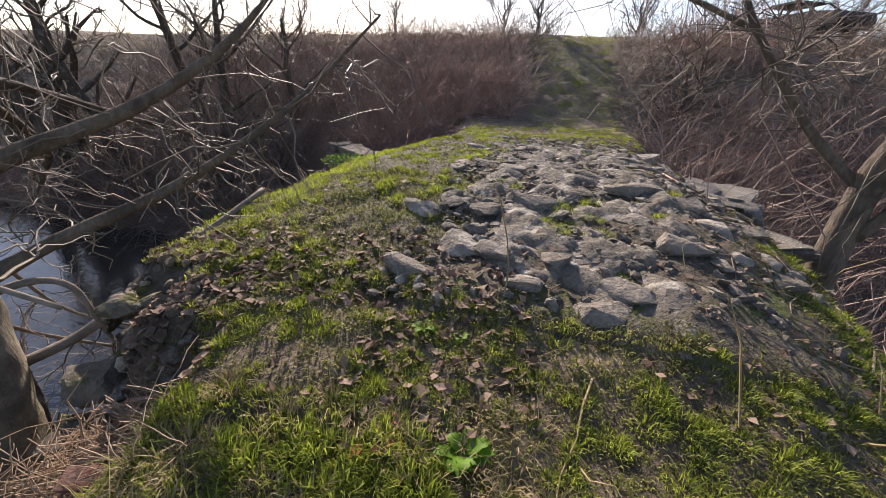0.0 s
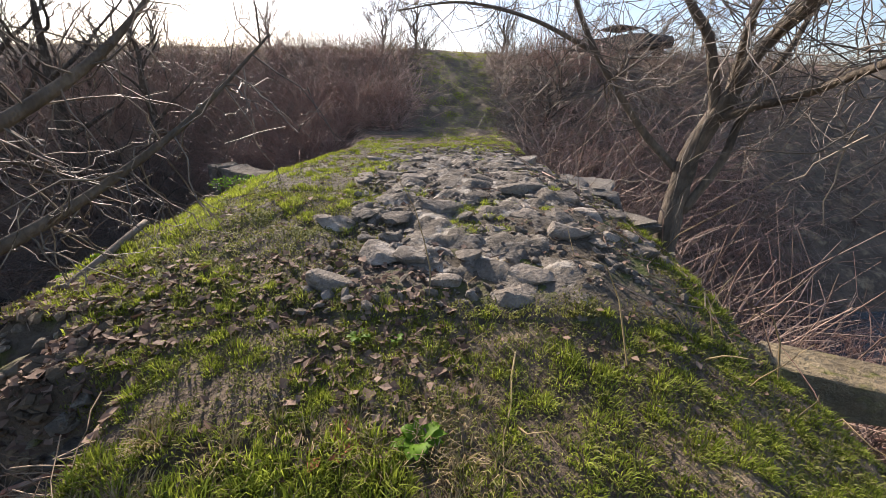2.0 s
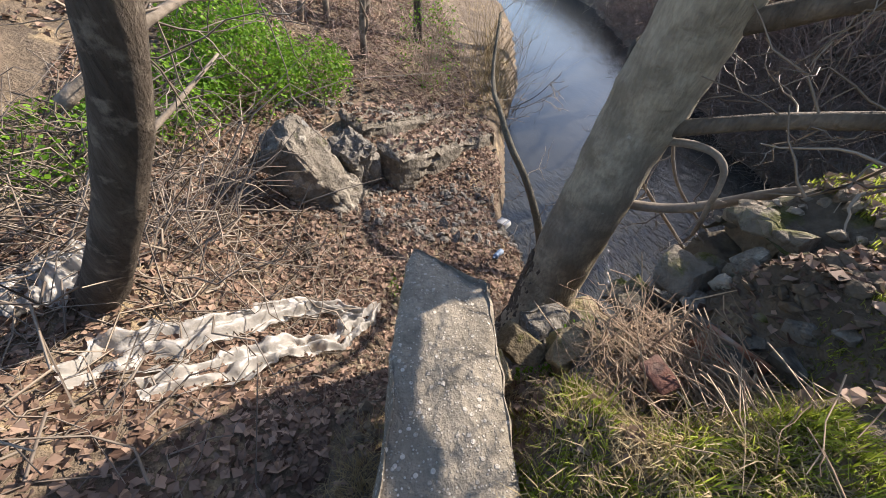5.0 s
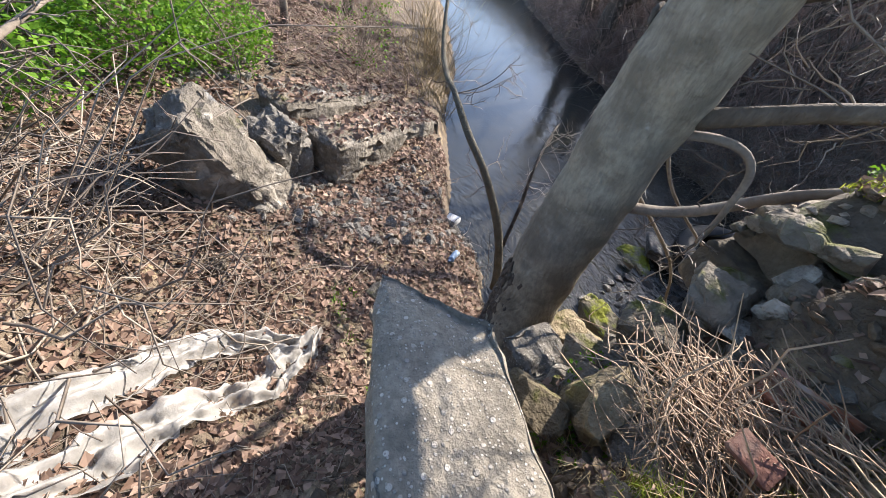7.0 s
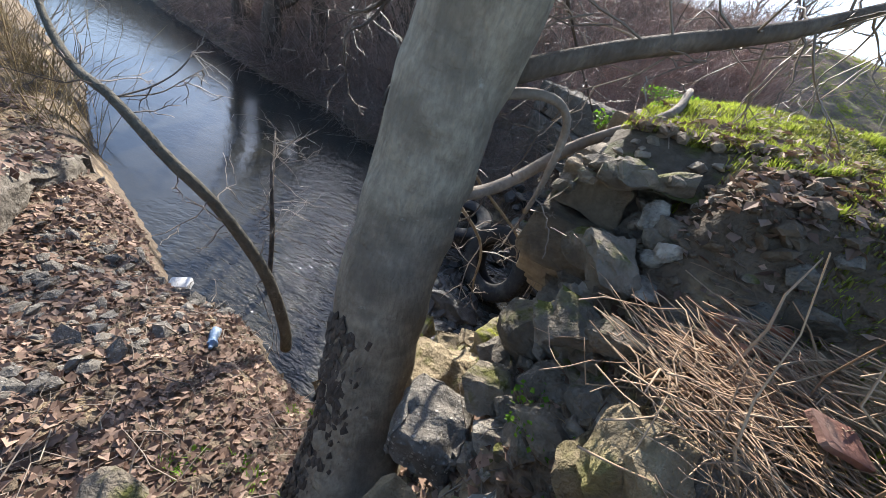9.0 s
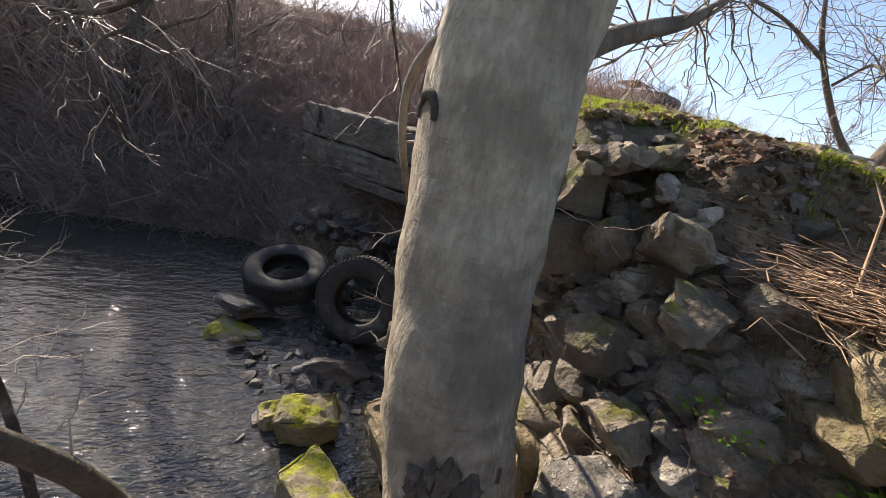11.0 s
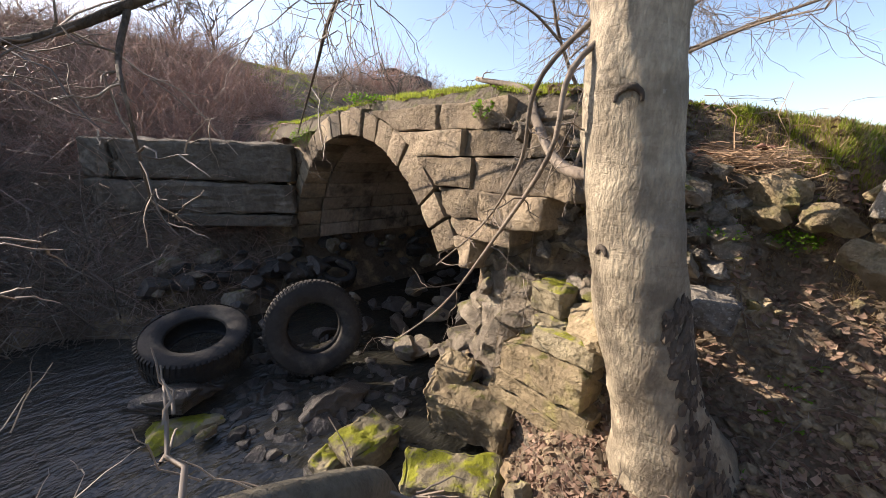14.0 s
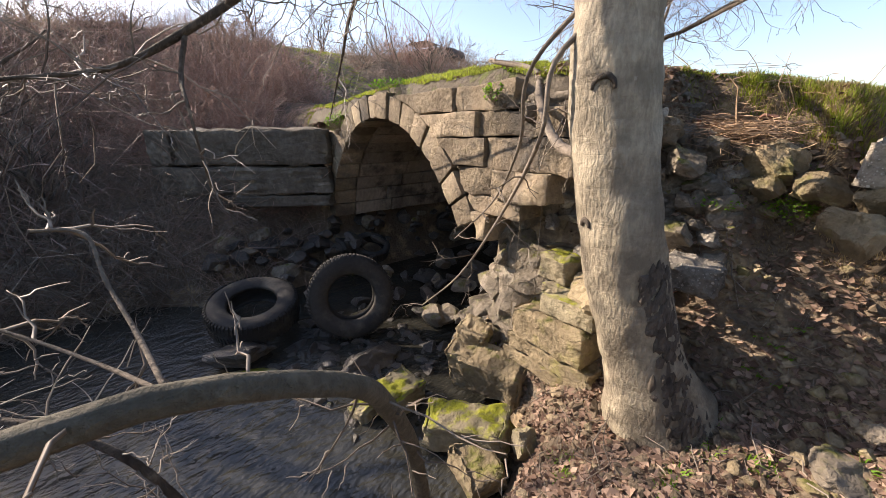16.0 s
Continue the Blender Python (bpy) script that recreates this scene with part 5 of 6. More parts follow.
# ---- other trees ----
def bare_tree(label, base, height, seed, r0, lean=(0, 0), mat=DARKBARK, limbs=6, spread_=0.7, fine=260, start=0.3, group="", trunk_to=0.75, fork=None):
    """A leafless tree: trunk, limbs, and a crown of two orders of twigs."""
    root = tagged(new("tree"), label, "tree", group)
    q = np.random.default_rng(seed)
    b = np.array(base, float)
    t = np.linspace(0, 1, 6)
    trunk = b + np.stack([lean[0] * t**1.5 + q.normal(0, 0.015, 6) * height, lean[1] * t**1.5 + q.normal(0, 0.015, 6) * height, t * height * trunk_to], -1)
    trunk[0] = b - np.array([0, 0, 0.35])
    part("trunk", limb_mesh("trunk", trunk, np.linspace(r0 * 1.25, r0 * 0.35, 6), mat, n=22, sides=12, knob=0.14, seed=seed), root)
    line = smooth_line(trunk, 60)
    pts, dirs, lens = [], [], []
    for k in range(limbs):
        s = start + (0.97 - start) * k / max(limbs - 1, 1)
        o = line[int(s * 59)]
        a = k * 2.4 + q.uniform(-0.5, 0.5)
        d = np.array([math.cos(a) * spread_, math.sin(a) * spread_, q.uniform(0.5, 1.1)])
        d /= np.linalg.norm(d)
        L = height * q.uniform(0.3, 0.5)
        p = o + d * (L * t)[:, None] + np.cumsum(q.normal(0, 0.035, (6, 3)) * L, 0)
        p[0] = o
        p[:, 2] += 0.08 * L * t**2
        rr = r0 * (1 - 0.7 * s) * 0.6
        part("limb", limb_mesh("limb", p, np.linspace(rr, rr * 0.25, 6), mat, n=14, sides=7, knob=0.12, seed=seed + k), root)
        fl = smooth_line(p, 30)
        for _ in range(max(3, fine // limbs // 8)):
            i = int(q.integers(6, 30))
            pts.append(fl[i])
            dirs.append(d)
            lens.append(L * q.uniform(0.25, 0.6) * (1.15 - i / 40))
    pts, dirs, lens = np.array(pts), np.array(dirs), np.array(lens)
    d1 = unit(dirs + q.normal(0, 0.6, dirs.shape) + [0, 0, 0.2])
    l1 = pts[:, None] + d1[:, None] * (lens[:, None] * t)[..., None] + np.cumsum(q.normal(0, 0.04, (len(pts), 6, 3)) * lens[:, None, None], 1)
    i2, k2 = np.repeat(np.arange(len(pts)), 7), q.integers(1, 6, len(pts) * 7)
    d2 = unit(d1[i2] + q.normal(0, 0.6, (len(i2), 3)) + [0, 0, 0.15])
    L2 = lens[i2] * q.uniform(0.25, 0.65, len(i2))
    l2 = l1[i2, k2][:, None] + d2[:, None] * (L2[:, None] * t)[..., None] + np.cumsum(q.normal(0, 0.05, (len(i2), 6, 3)) * L2[:, None, None], 1)
    rt = max(r0 * 0.07, 0.008 if height < 5.5 and base[1] > 12 else 0)
    rad = np.concatenate([np.linspace(rt * 1.6, rt * 0.7, 6)[None].repeat(len(l1), 0), np.linspace(rt * 0.8, rt * 0.3, 6)[None].repeat(len(l2), 0)])
    part("crown", tubes("crown", np.concatenate([l1, l2]), np.maximum(rad, 0.0022), TWIG), root)["kind"] = "stuff"
    return root


# many-stemmed tree on the upstream side of the bridge
up_tree = tagged(new("tree"), "many-stemmed leafless tree on the upstream bank", "tree")
part("trunk", limb_mesh("trunk", [(2.95, 2.60, -0.9), (2.95, 2.6, 0.1), (2.95, 2.61, 0.9), (3.0, 2.58, 1.3), (3.11, 2.49, 1.69)], [0.15, 0.11, 0.095, 0.085, 0.07], STEMBARK, n=26, sides=14, knob=0.18, seed=31), up_tree)
UP = [([(3.0, 2.58, 1.25), (3.11, 2.49, 1.7), (3.15, 2.3, 2.1), (3.3, 1.9, 2.5), (3.5, 1.5, 3.0)], 0.10, 0.04), ([(3.05, 2.55, 1.45), (3.12, 2.2, 1.6), (3.16, 1.98, 1.66), (3.15, 1.49, 1.88), (3.2, 0.9, 2.1)], 0.06, 0.03),
      ([(2.95, 2.62, 0.95), (2.62, 2.9, 1.35), (2.12, 3.1, 2.02), (1.85, 3.16, 2.5), (1.7, 3.2, 3.0)], 0.055, 0.03), ([(3.05, 2.53, 1.5), (2.9, 2.65, 2.1), (2.65, 2.79, 2.5), (2.5, 2.9, 3.1)], 0.07, 0.035),
      ([(3.0, 2.55, 0.6), (3.14, 2.42, 1.11), (3.2, 2.4, 1.51), (3.4, 2.3, 2.2), (3.6, 2.4, 3.0)], 0.06, 0.03), ([(3.1, 2.5, 1.6), (3.3, 2.7, 2.2), (3.6, 3.0, 2.9), (4.0, 3.2, 3.5)], 0.07, 0.03),
      ([(2.3, 3.0, 1.8), (2.2, 2.7, 1.95), (2.0, 2.45, 1.8), (1.75, 2.3, 1.72)], 0.025, 0.01), ([(3.11, 2.49, 1.7), (2.7, 2.1, 2.1), (2.4, 1.7, 2.3), (2.2, 1.3, 2.35)], 0.04, 0.015)]
UP += [([(3.15, 2.3, 2.1), (2.7, 1.4, 2.9), (1.9, 0.6, 3.5), (0.9, 0.1, 3.9), (-0.3, -0.3, 4.1)], 0.06, 0.016), ([(3.3, 1.9, 2.5), (2.8, 0.7, 3.3), (1.8, -0.4, 3.7), (0.6, -1.2, 3.8)], 0.055, 0.014),
       ([(2.65, 2.79, 2.5), (1.9, 2.6, 3.3), (0.9, 2.2, 3.8), (-0.2, 1.7, 4.0)], 0.05, 0.012), ([(2.5, 2.9, 3.1), (1.6, 3.4, 3.7), (0.6, 3.8, 4.1), (-0.6, 4.2, 4.3)], 0.05, 0.012), ([(3.5, 1.5, 3.0), (3.4, 0.2, 3.6), (2.9, -1.0, 3.7), (2.0, -2.2, 3.5)], 0.05, 0.012)]
UP += [([(3.16, 1.98, 1.66), (2.75, 1.3, 1.8), (2.1, 0.6, 1.85), (1.5, 0.0, 1.75)], 0.05, 0.014), ([(3.15, 2.3, 2.1), (2.6, 1.5, 2.3), (1.9, 0.9, 2.35), (1.2, 0.5, 2.3)], 0.045, 0.012), ([(3.15, 1.49, 1.88), (2.9, 0.6, 2.1), (2.5, -0.3, 2.2), (2.0, -1.0, 2.1)], 0.045, 0.012), ([(2.12, 3.1, 2.02), (1.5, 3.3, 2.3), (0.9, 3.6, 2.45), (0.3, 3.9, 2.4)], 0.035, 0.01)]
for k, (path, ra, rb) in enumerate(UP):
    twiggy("limb", up_tree, path, ra * 0.72, rb * 0.5, 40 + k, mat=STEMBARK, twigs=34, reach=0.9, hang=0.05)

dark_tree = tagged(new("tree"), "dark rough-barked tree at the edge of the leaf slope", "tree")
part("trunk", limb_mesh("trunk", [(-2.46, -2.4, -0.6), (-2.32, -2.1, -0.2), (-2.18, -1.8, 0.21), (-2.1, -1.55, 0.6), (-2.04, -1.35, 1.0), (-2.0, -1.2, 1.5), (-2.0, -1.15, 2.4), (-2.0, -1.3, 3.4)], [0.14, 0.105, 0.09, 0.085, 0.082, 0.08, 0.07, 0.06], DARKBARK, n=34, sides=18, knob=0.12, seed=3), dark_tree)
for k, path in enumerate(([(-2.35, -1.95, 0.1), (-2.6, -1.9, 0.3), (-3.2, -1.8, 0.35), (-4.0, -1.7, 0.4)], [(-2.22, -1.68, 0.8), (-2.5, -1.4, 1.0), (-3.2, -1.1, 1.1)], [(-2.15, -1.52, 2.2), (-2.6, -1.6, 2.9), (-3.2, -2.2, 3.4)], [(-2.15, -1.52, 2.5), (-1.5, -1.8, 3.2), (-1.0, -2.6, 3.8)])):
    twiggy("limb", dark_tree, path, 0.03, 0.01, 300 + k, twigs=14, reach=0.6)
for k, (x, y, h, r, ln) in enumerate(((-10.6, 8.0, 5.0, 0.24, -0.6), (-11.5, 9.2, 5.5, 0.27, 0.3), (-9.8, 8.6, 4.6, 0.18, -0.4), (-13.0, 9.0, 5.5, 0.24, 0.2), (-6.6, 8.9, 4.6, 0.13, 0.5), (-7.9, 9.6, 5.2, 0.16, -0.3), (-5.2, 9.6, 3.6, 0.09, 0.3))):
    bare_tree("dark leaning leafless tree on the far bank", (x, y, float(ground_height(x, y))), h, 70 + k, r, lean=(ln, -0.3), limbs=7, fine=200, group="trees on the far bank", start=0.3)
for k, (x, y, h) in enumerate(((-13, 1.0, 5.0), (-12, -1.5, 5.5), (-15, 3.0, 5), (-10.5, -3.5, 5), (-9.5, 0.6, 3.6))):
    bare_tree("slim leafless tree in the reeds", (x, y, float(ground_height(x, y))), h, 90 + k, 0.09, limbs=7, fine=220, group="trees by the reeds", start=0.25)
# The five from y 11.6 on are added to block sun glint on water.
for k, (x, y, h) in enumerate(((-6.3, 8.0, 2.6), (-7.2, 8.7, 3.0), (-5.4, 8.5, 2.6), (-8.1, 9.0, 3.0), (-6.7, 9.8, 2.8), (-4.7, 7.9, 2.2), (-9.2, 8.2, 2.8), (-8.6, 12.4, 3.2), (-7.4, 11.6, 3.0), (-9.8, 12.8, 3.4), (-8.0, 13.4, 3.2), (-6.6, 12.4, 2.8), (5.0, 9.9, 2.3), (4.5, 9.3, 2.1))):
    bare_tree("dense leafless thorn bush on the embankment", (x, y, float(ground_height(x, y))), h, 170 + k, 0.05, limbs=12, fine=380, group="thorn bushes on the far bank", start=0.03, trunk_to=0.5, spread_=0.9)
for k, (x, y, h) in enumerate(((-8.6, -1.7, 4.2), (-9.0, -1.2, 4.5), (-8.1, -2.6, 4.0), (-9.6, -2.3, 4.6), (-8.0, -0.6, 3.6), (-9.9, -0.4, 4.2), (-7.6, -3.4, 4.0))):
    bare_tree("slim grey sapling on the leafy slope", (x, y, float(ground_height(x, y))), h, 190 + k, 0.05, lean=(0.15 * (-1) ** k, 0.1), mat=BRANCH, limbs=8, fine=300, group="saplings on the slope", start=0.15)
for k, (x, y, h) in enumerate(((1.6, 15.5, 3.4), (0.4, 15.2, 2.6), (6.2, 19, 4.2), (8.0, 24, 4.5), (-4, 17, 2.6), (-9, 19, 3.8), (13, 17, 3.0), (18, 20, 4.5), (-16, 21, 4.0), (3.6, 30, 5.0), (22, 14, 4.0), (-22, 18, 5.0), (10.8, 20.5, 3.6))):
    bare_tree("pale leafless shrub-like tree on the embankment crest", (x, y, float(ground_height(x, y))), h, 120 + k, 0.03 + 0.006 * h, limbs=14, fine=700, group="trees along the crest", start=0.03, trunk_to=0.4, spread_=0.55)
bare_tree("leafless tree at the field edge", (2.0, -9, 0.6), 5.0, 160, 0.14, limbs=8, fine=300)

# ---- brambles and dry brush ----
q = np.random.default_rng(12)


def brush(name, label, n, area, mat, seed, length=1.0, rise=0.9, radius=0.0045, keep=None, k=5, sag=0.9):
    r = np.random.default_rng(seed)
    x, y = r.uniform(area[0], area[1], n * 3), r.uniform(area[2], area[3], n * 3)
    ok = np.ones(len(x), bool) if keep is None else keep(x, y)
    x, y = x[ok][:n], y[ok][:n]
    base = np.stack([x, y, top_height(x, y) - 0.03], -1)
    p = stems(len(x), base, length, seed + 1, rise=rise, k=k, sag=sag, wander=0.5)
    low = top_height(p[..., 0].ravel(), p[..., 1].ravel()).reshape(p.shape[:2])
    p[..., 2] = np.maximum(p[..., 2], low + 0.01)
    rad = (radius * r.uniform(0.5, 1.5, len(x)))[:, None] * np.linspace(1.2, 0.4, k)[None]
    return thing(name, tubes(name, p, rad, mat), label, "brush", kind="stuff")


def off_track(x, y):
    u, v = to_plan(x, y)
    track = (np.abs(v - 2.3 - 0.05 * np.maximum(u - 5, 0)) < 1.1) | ((u < 6.2) & (v > -0.3) & (v < 4.0))
    return (y > north_edge(x) + 0.1) & ~track


def near_wing(x, y):
    return off_track(x, y) & (x < -1.2) & (y > 9.2 + (x + 1.3) * 0.1 - 3.2 + 0)


brush("brambles", "tangled brown bramble canes covering the embankment", 5200, (-13, 14, 5.5, 14.5), BRAMBLE, 1, length=1.1, keep=off_track)
brush("brambles", "fine grey-brown bramble stems on the embankment", 3000, (-13, 14, 5.5, 15), TWIG, 2, length=0.8, radius=0.0032, keep=off_track)
brush("brambles", "dense grey-brown canes high on the embankment", 3400, (-16, 16, 9.0, 14.6), BRAMBLE, 16, length=1.0, keep=off_track, radius=0.006)
brush("brambles", "reddish bramble thicket beside the track", 1500, (-2.2, 1.1, 7.4, 10.8), REDBRAMBLE, 3, length=1.15, rise=1.15, keep=off_track)
brush("brambles", "reddish bramble thicket on the upstream side", 3200, (2.5, 8.0, -0.5, 8.5), REDBRAMBLE, 4, length=0.95, rise=1.3, keep=lambda x, y: (to_plan(x, y)[1] > 4.55) & (np.hypot(x - 2.9, y - 1.0) > 0.6))
brush("brambles", "brown brush on the upstream bank", 3000, (2.4, 9.0, -1.0, 9.0), BRAMBLE, 5, length=1.0, keep=lambda x, y: to_plan(x, y)[1] > 4.5)
brush("brambles", "dry canes above the wing wall", 1500, (-4.6, -0.9, 6.4, 9.0), REDBRAMBLE, 6, length=0.8, rise=1.0, keep=lambda x, y: (x + y > 4.9) & (to_plan(x, y)[1] < 0.1))
brush("brambles", "pale wiry stems hanging over the far shore", 1700, (-9.0, -2.9, 6.2, 8.6), TWIG, 7, length=0.9, rise=0.5, sag=1.3, radius=0.0035)
brush("dry_reeds", "pale dry reeds along the bank", 1900, (-14, -7.0, -2.5, 2.6), DRYGRASS, 8, length=0.9, rise=1.5, sag=0.2, radius=0.004, keep=lambda x, y: (y < south_edge(x) - 0.05) & (y > south_edge(x) - 0.9 - 0.5 * rough_noise(x, y, 1.0, 4)))
brush("brush", "brown dry stems and brambles on the far leaf slope", 2600, (-13, -6.6, -5.0, 1.6), BRAMBLE, 18, length=0.8, rise=0.9, sag=0.8, radius=0.0045, keep=lambda x, y: y < south_edge(x) - 0.9)
brush("brush", "dry brown twigs over the leaf slope", 420, (-3.6, -1.4, -3.6, -0.9), TWIG, 9, length=0.7, rise=0.35, sag=0.4, radius=0.0045, keep=lambda x, y: (x < -2.2) | (y < -1.6))
brush("brush", "tangle of bare stems round the dark tree", 420, (-4.4, -2.3, -3.6, -1.7), TWIG, 10, length=1.1, rise=0.8, sag=0.6, radius=0.006)
brush("twigs", "loose twigs strewn over the bank", 700, (-4.2, -1.6, -1.6, 1.6), TWIG, 11, length=0.35, rise=0.2, sag=0.25, radius=0.003, keep=lambda x, y: y < south_edge(x) - 0.2)
brush("brambles", "tall dense thicket on the sunward bank", 2600, (-11, -4.6, 7.4, 11.5), BRAMBLE, 20, length=1.5, rise=1.35, radius=0.007, keep=off_track)
brush("brambles", "brown brush hanging over the downstream bank", 2600, (-17, -6, 3.5, 10), BRAMBLE, 21, length=1.0, rise=0.9, radius=0.006, keep=lambda x, y: (y > north_edge(x) + 0.02) & (y < north_edge(x) + 2.8))
brush("brambles", "upright reddish stems at the crest below the car", 320, (5.2, 7.3, 11.0, 13.2), REDBRAMBLE, 22, length=1.2, rise=1.5, sag=0.35, radius=0.007, keep=off_track)
brush("brambles", "pale tangled stems before the wing wall", 420, (-6.8, -3.3, 5.6, 7.3), TWIG, 23, length=1.3, rise=0.95, sag=0.75, radius=0.006, keep=lambda x, y: y > north_edge(x) - 0.1)
brush("brambles", "pale matted canes smothering the far bank", 6500, (-12, -1.6, 5.8, 11.5), BRAMBLE, 24, length=0.75, rise=0.95, sag=0.8, radius=0.0042, keep=off_track)
brush("brambles", "fine pale twigs tangled on the far bank", 6500, (-11, -1.4, 6.0, 10.5), TWIG, 25, length=0.55, rise=1.1, sag=0.6, radius=0.003, keep=off_track)
brush("brambles", "pinkish canes along the top of the far bank", 4200, (-10, 0.9, 8.5, 13.6), REDBRAMBLE, 26, length=0.8, rise=1.3, sag=0.6, radius=0.0045, keep=off_track)
brush("brambles", "fine red-brown canes on the upstream bank", 4200, (2.3, 9.0, 0.0, 10.0), REDBRAMBLE, 27, length=0.6, rise=1.1, sag=0.8, radius=0.0035, keep=lambda x, y: (to_plan(x, y)[1] > 4.5) & (np.hypot(x - 2.9, y - 1.0) > 0.6))
# Added brush: screens the arch's upstream mouth so less light gets through.
brush("brambles", "bramble tangle added to darken the upstream mouth of the arch", 3000, (2.2, 4.6, 1.6, 6.6), BRAMBLE, 28, length=1.6, rise=1.2, sag=0.7, radius=0.008, keep=lambda x, y: to_plan(x, y)[1] > 4.1)
brush("stalks", "tall dry stalks in the grass", 60, (0.3, 3.0, -0.6, 1.6), DRYGRASS, 13, length=0.45, rise=1.2, sag=0.9, radius=0.0035)
brush("brush", "thin stems along the crest", 4200, (-26, 26, 13.3, 17.0), TWIG, 14, length=0.75, rise=1.4, sag=0.4, radius=0.006, keep=lambda x, y: (np.abs(x - 3.2) > 1.0))

# pile of straw-like twigs by the brick
STRAW = leafy("straw_twigs", (0.24, 0.15, 0.09), (0.52, 0.38, 0.24), rough=0.6, thin=0)
brush("shoots", "bare pale shoots standing out of the twig pile", 12, (-1.5, -1.05, 0.1, 0.7), STRAW, 19, length=0.4, rise=1.4, sag=0.3, radius=0.004)
r = np.random.default_rng(31)
n = 600
x, y = r.normal(-1.25, 0.14, n), r.normal(0.37, 0.13, n)
a = r.normal(-0.5, 0.8, n)
L = r.uniform(0.08, 0.4, n)
t = np.linspace(-0.5, 0.5, 5)
base = np.stack([x, y, np.maximum(top_height(x, y), 0.1) + r.uniform(0.0, 0.12, n)], -1)
p = base[:, None] + np.stack([np.cos(a), np.sin(a), r.normal(0, 0.1, n)], -1)[:, None] * (L[:, None] * t)[..., None]
p += np.cumsum(r.normal(0, 0.009, p.shape), axis=1)
thing("twig_pile", tubes("twig_pile", p, r.uniform(0.0011, 0.0027, (n, 1)) * np.linspace(1.2, 0.6, 5), STRAW), "pile of cut dry twigs on the bank", "twig pile", kind="stuff")

# ---- leaf litter ----
def litter(name, label, n, area, size, seed, keep, mat=LEAFLITTER, tilt=0.45):
    r = np.random.default_rng(seed)
    x, y = r.uniform(area[0], area[1], n * 3), r.uniform(area[2], area[3], n * 3)
    ok = keep(x, y)
    x, y = x[ok][:n], y[ok][:n]
    pts = np.stack([x, y, top_height(x, y)], -1)
    return thing(name, flat_leaves(name, pts, size, mat, seed, tilt=tilt), label, "leaves", kind="stuff")


litter("dead_leaves", "brown dead leaves lying thick on the slope", 30000, (-6.0, -0.8, -3.6, 1.6), 0.054, 41, lambda x, y: (y < south_edge(x) - 0.12) & (rough_noise(x, y, 0.9, 77) > -0.35) & ((to_plan(x, y)[1] < 0.6) | (y < -1.0)))
litter("dead_leaves", "scattered brown leaves in the bank", 3500, (-2.6, 0.4, -0.9, 1.6), 0.045, 42, lambda x, y: rough_noise(x, y, 1.4, 78) > -0.05)
litter("dead_leaves", "scattered dry leaves on the bridge", 2600, (-1.8, 3.2, -0.8, 6.5), 0.038, 43, lambda x, y: rough_noise(x, y, 1.2, 79) > 0.0)
litter("dead_leaves", "brown leaves among the far brambles", 16000, (-12, 12, 5.6, 14.2), 0.06, 44, off_track)
litter("dead_leaves", "dead leaves on the far slope among saplings", 9000, (-12, -5.6, -5, 1.6), 0.075, 46, lambda x, y: y < south_edge(x) - 0.4)
litter("dead_leaves", "tan leaves and husks on the crumbling bank", 5000, (-3.4, -1.2, -1.3, 1.1), 0.04, 47, lambda x, y: (to_plan(x, y)[1] > -0.9) & (y < south_edge(x) - 0.15) & (to_plan(x, y)[1] < 1.0), tilt=0.7)
litter("gravel", "small pale stones and crumbs on bare earth", 9000, (-2.6, 3.2, -0.9, 6.0), 0.018, 45, lambda x, y: rough_noise(x, y, 1.7, 80) > -0.15, mat=RUBBLE, tilt=0.8)

# leaves caught on the ruined walls
r = np.random.default_rng(71)
for shift in ((0, 0, 0), (-0.75, -0.45, 0.05)):
    a, b = r.uniform(0.02, 0.98, (2, 420, 1))
    c = np.array(wall_c)
    pts = (c[4] * (1 - a) + c[5] * a) * (1 - b) + (c[6] * (1 - a) + c[7] * a) * b + np.array(shift)
    thing("dead_leaves", flat_leaves("dead_leaves", pts + [0, 0, 0.02], 0.07, LEAFLITTER, 72, tilt=0.5), "dead leaves lying on the ruined wall", "leaves", kind="stuff")

# ---- grass ----
def clumps(n, area, seed, keep):
    r = np.random.default_rng(seed)
    x, y = r.uniform(area[0], area[1], n * 6), r.uniform(area[2], area[3], n * 6)
    ok = keep(x, y)
    x, y = x[ok][:n], y[ok][:n]
    return np.stack([x, y, 0 * x], -1)


def deck_grass(x, y):
    u, v = to_plan(x, y)
    stony = (np.abs(v - 2.75) < 0.95) & (u > -1.65) & (u < 2.6)
    m = rough_noise(x, y, 2.4, 55) + 0.2 * (u < -1.5) + 0.1 * (v < 1.6) - 0.6 * ((u < -2.6) & (v < 1.25))
    top = (u > -1.8) | (v > 0.75 + 0.35 * np.clip(-2.2 - u, 0, 1.5))
    return top & (v > 0.12) & (v < 4.4) & (u > -4.4) & (u < 5.5) & (m > np.where(stony, 0.42, np.where(u < -1.5, -0.3, 0.0))) & ((u > -3.6) | (v > 1.9))


def carpet(x, y):
    u, v = to_plan(x, y)
    stony = (np.abs(v - 2.75) < 0.9) & (u > -1.6) & (u < 2.6)
    return (v > 0.15 + 0.75 * (u < -1.75) + 0.7 * (u < -2.6)) & (v < 4.2) & (u > -4.3) & (rough_noise(x, y, 1.8, 56) > np.where(stony, 0.35, -0.45))


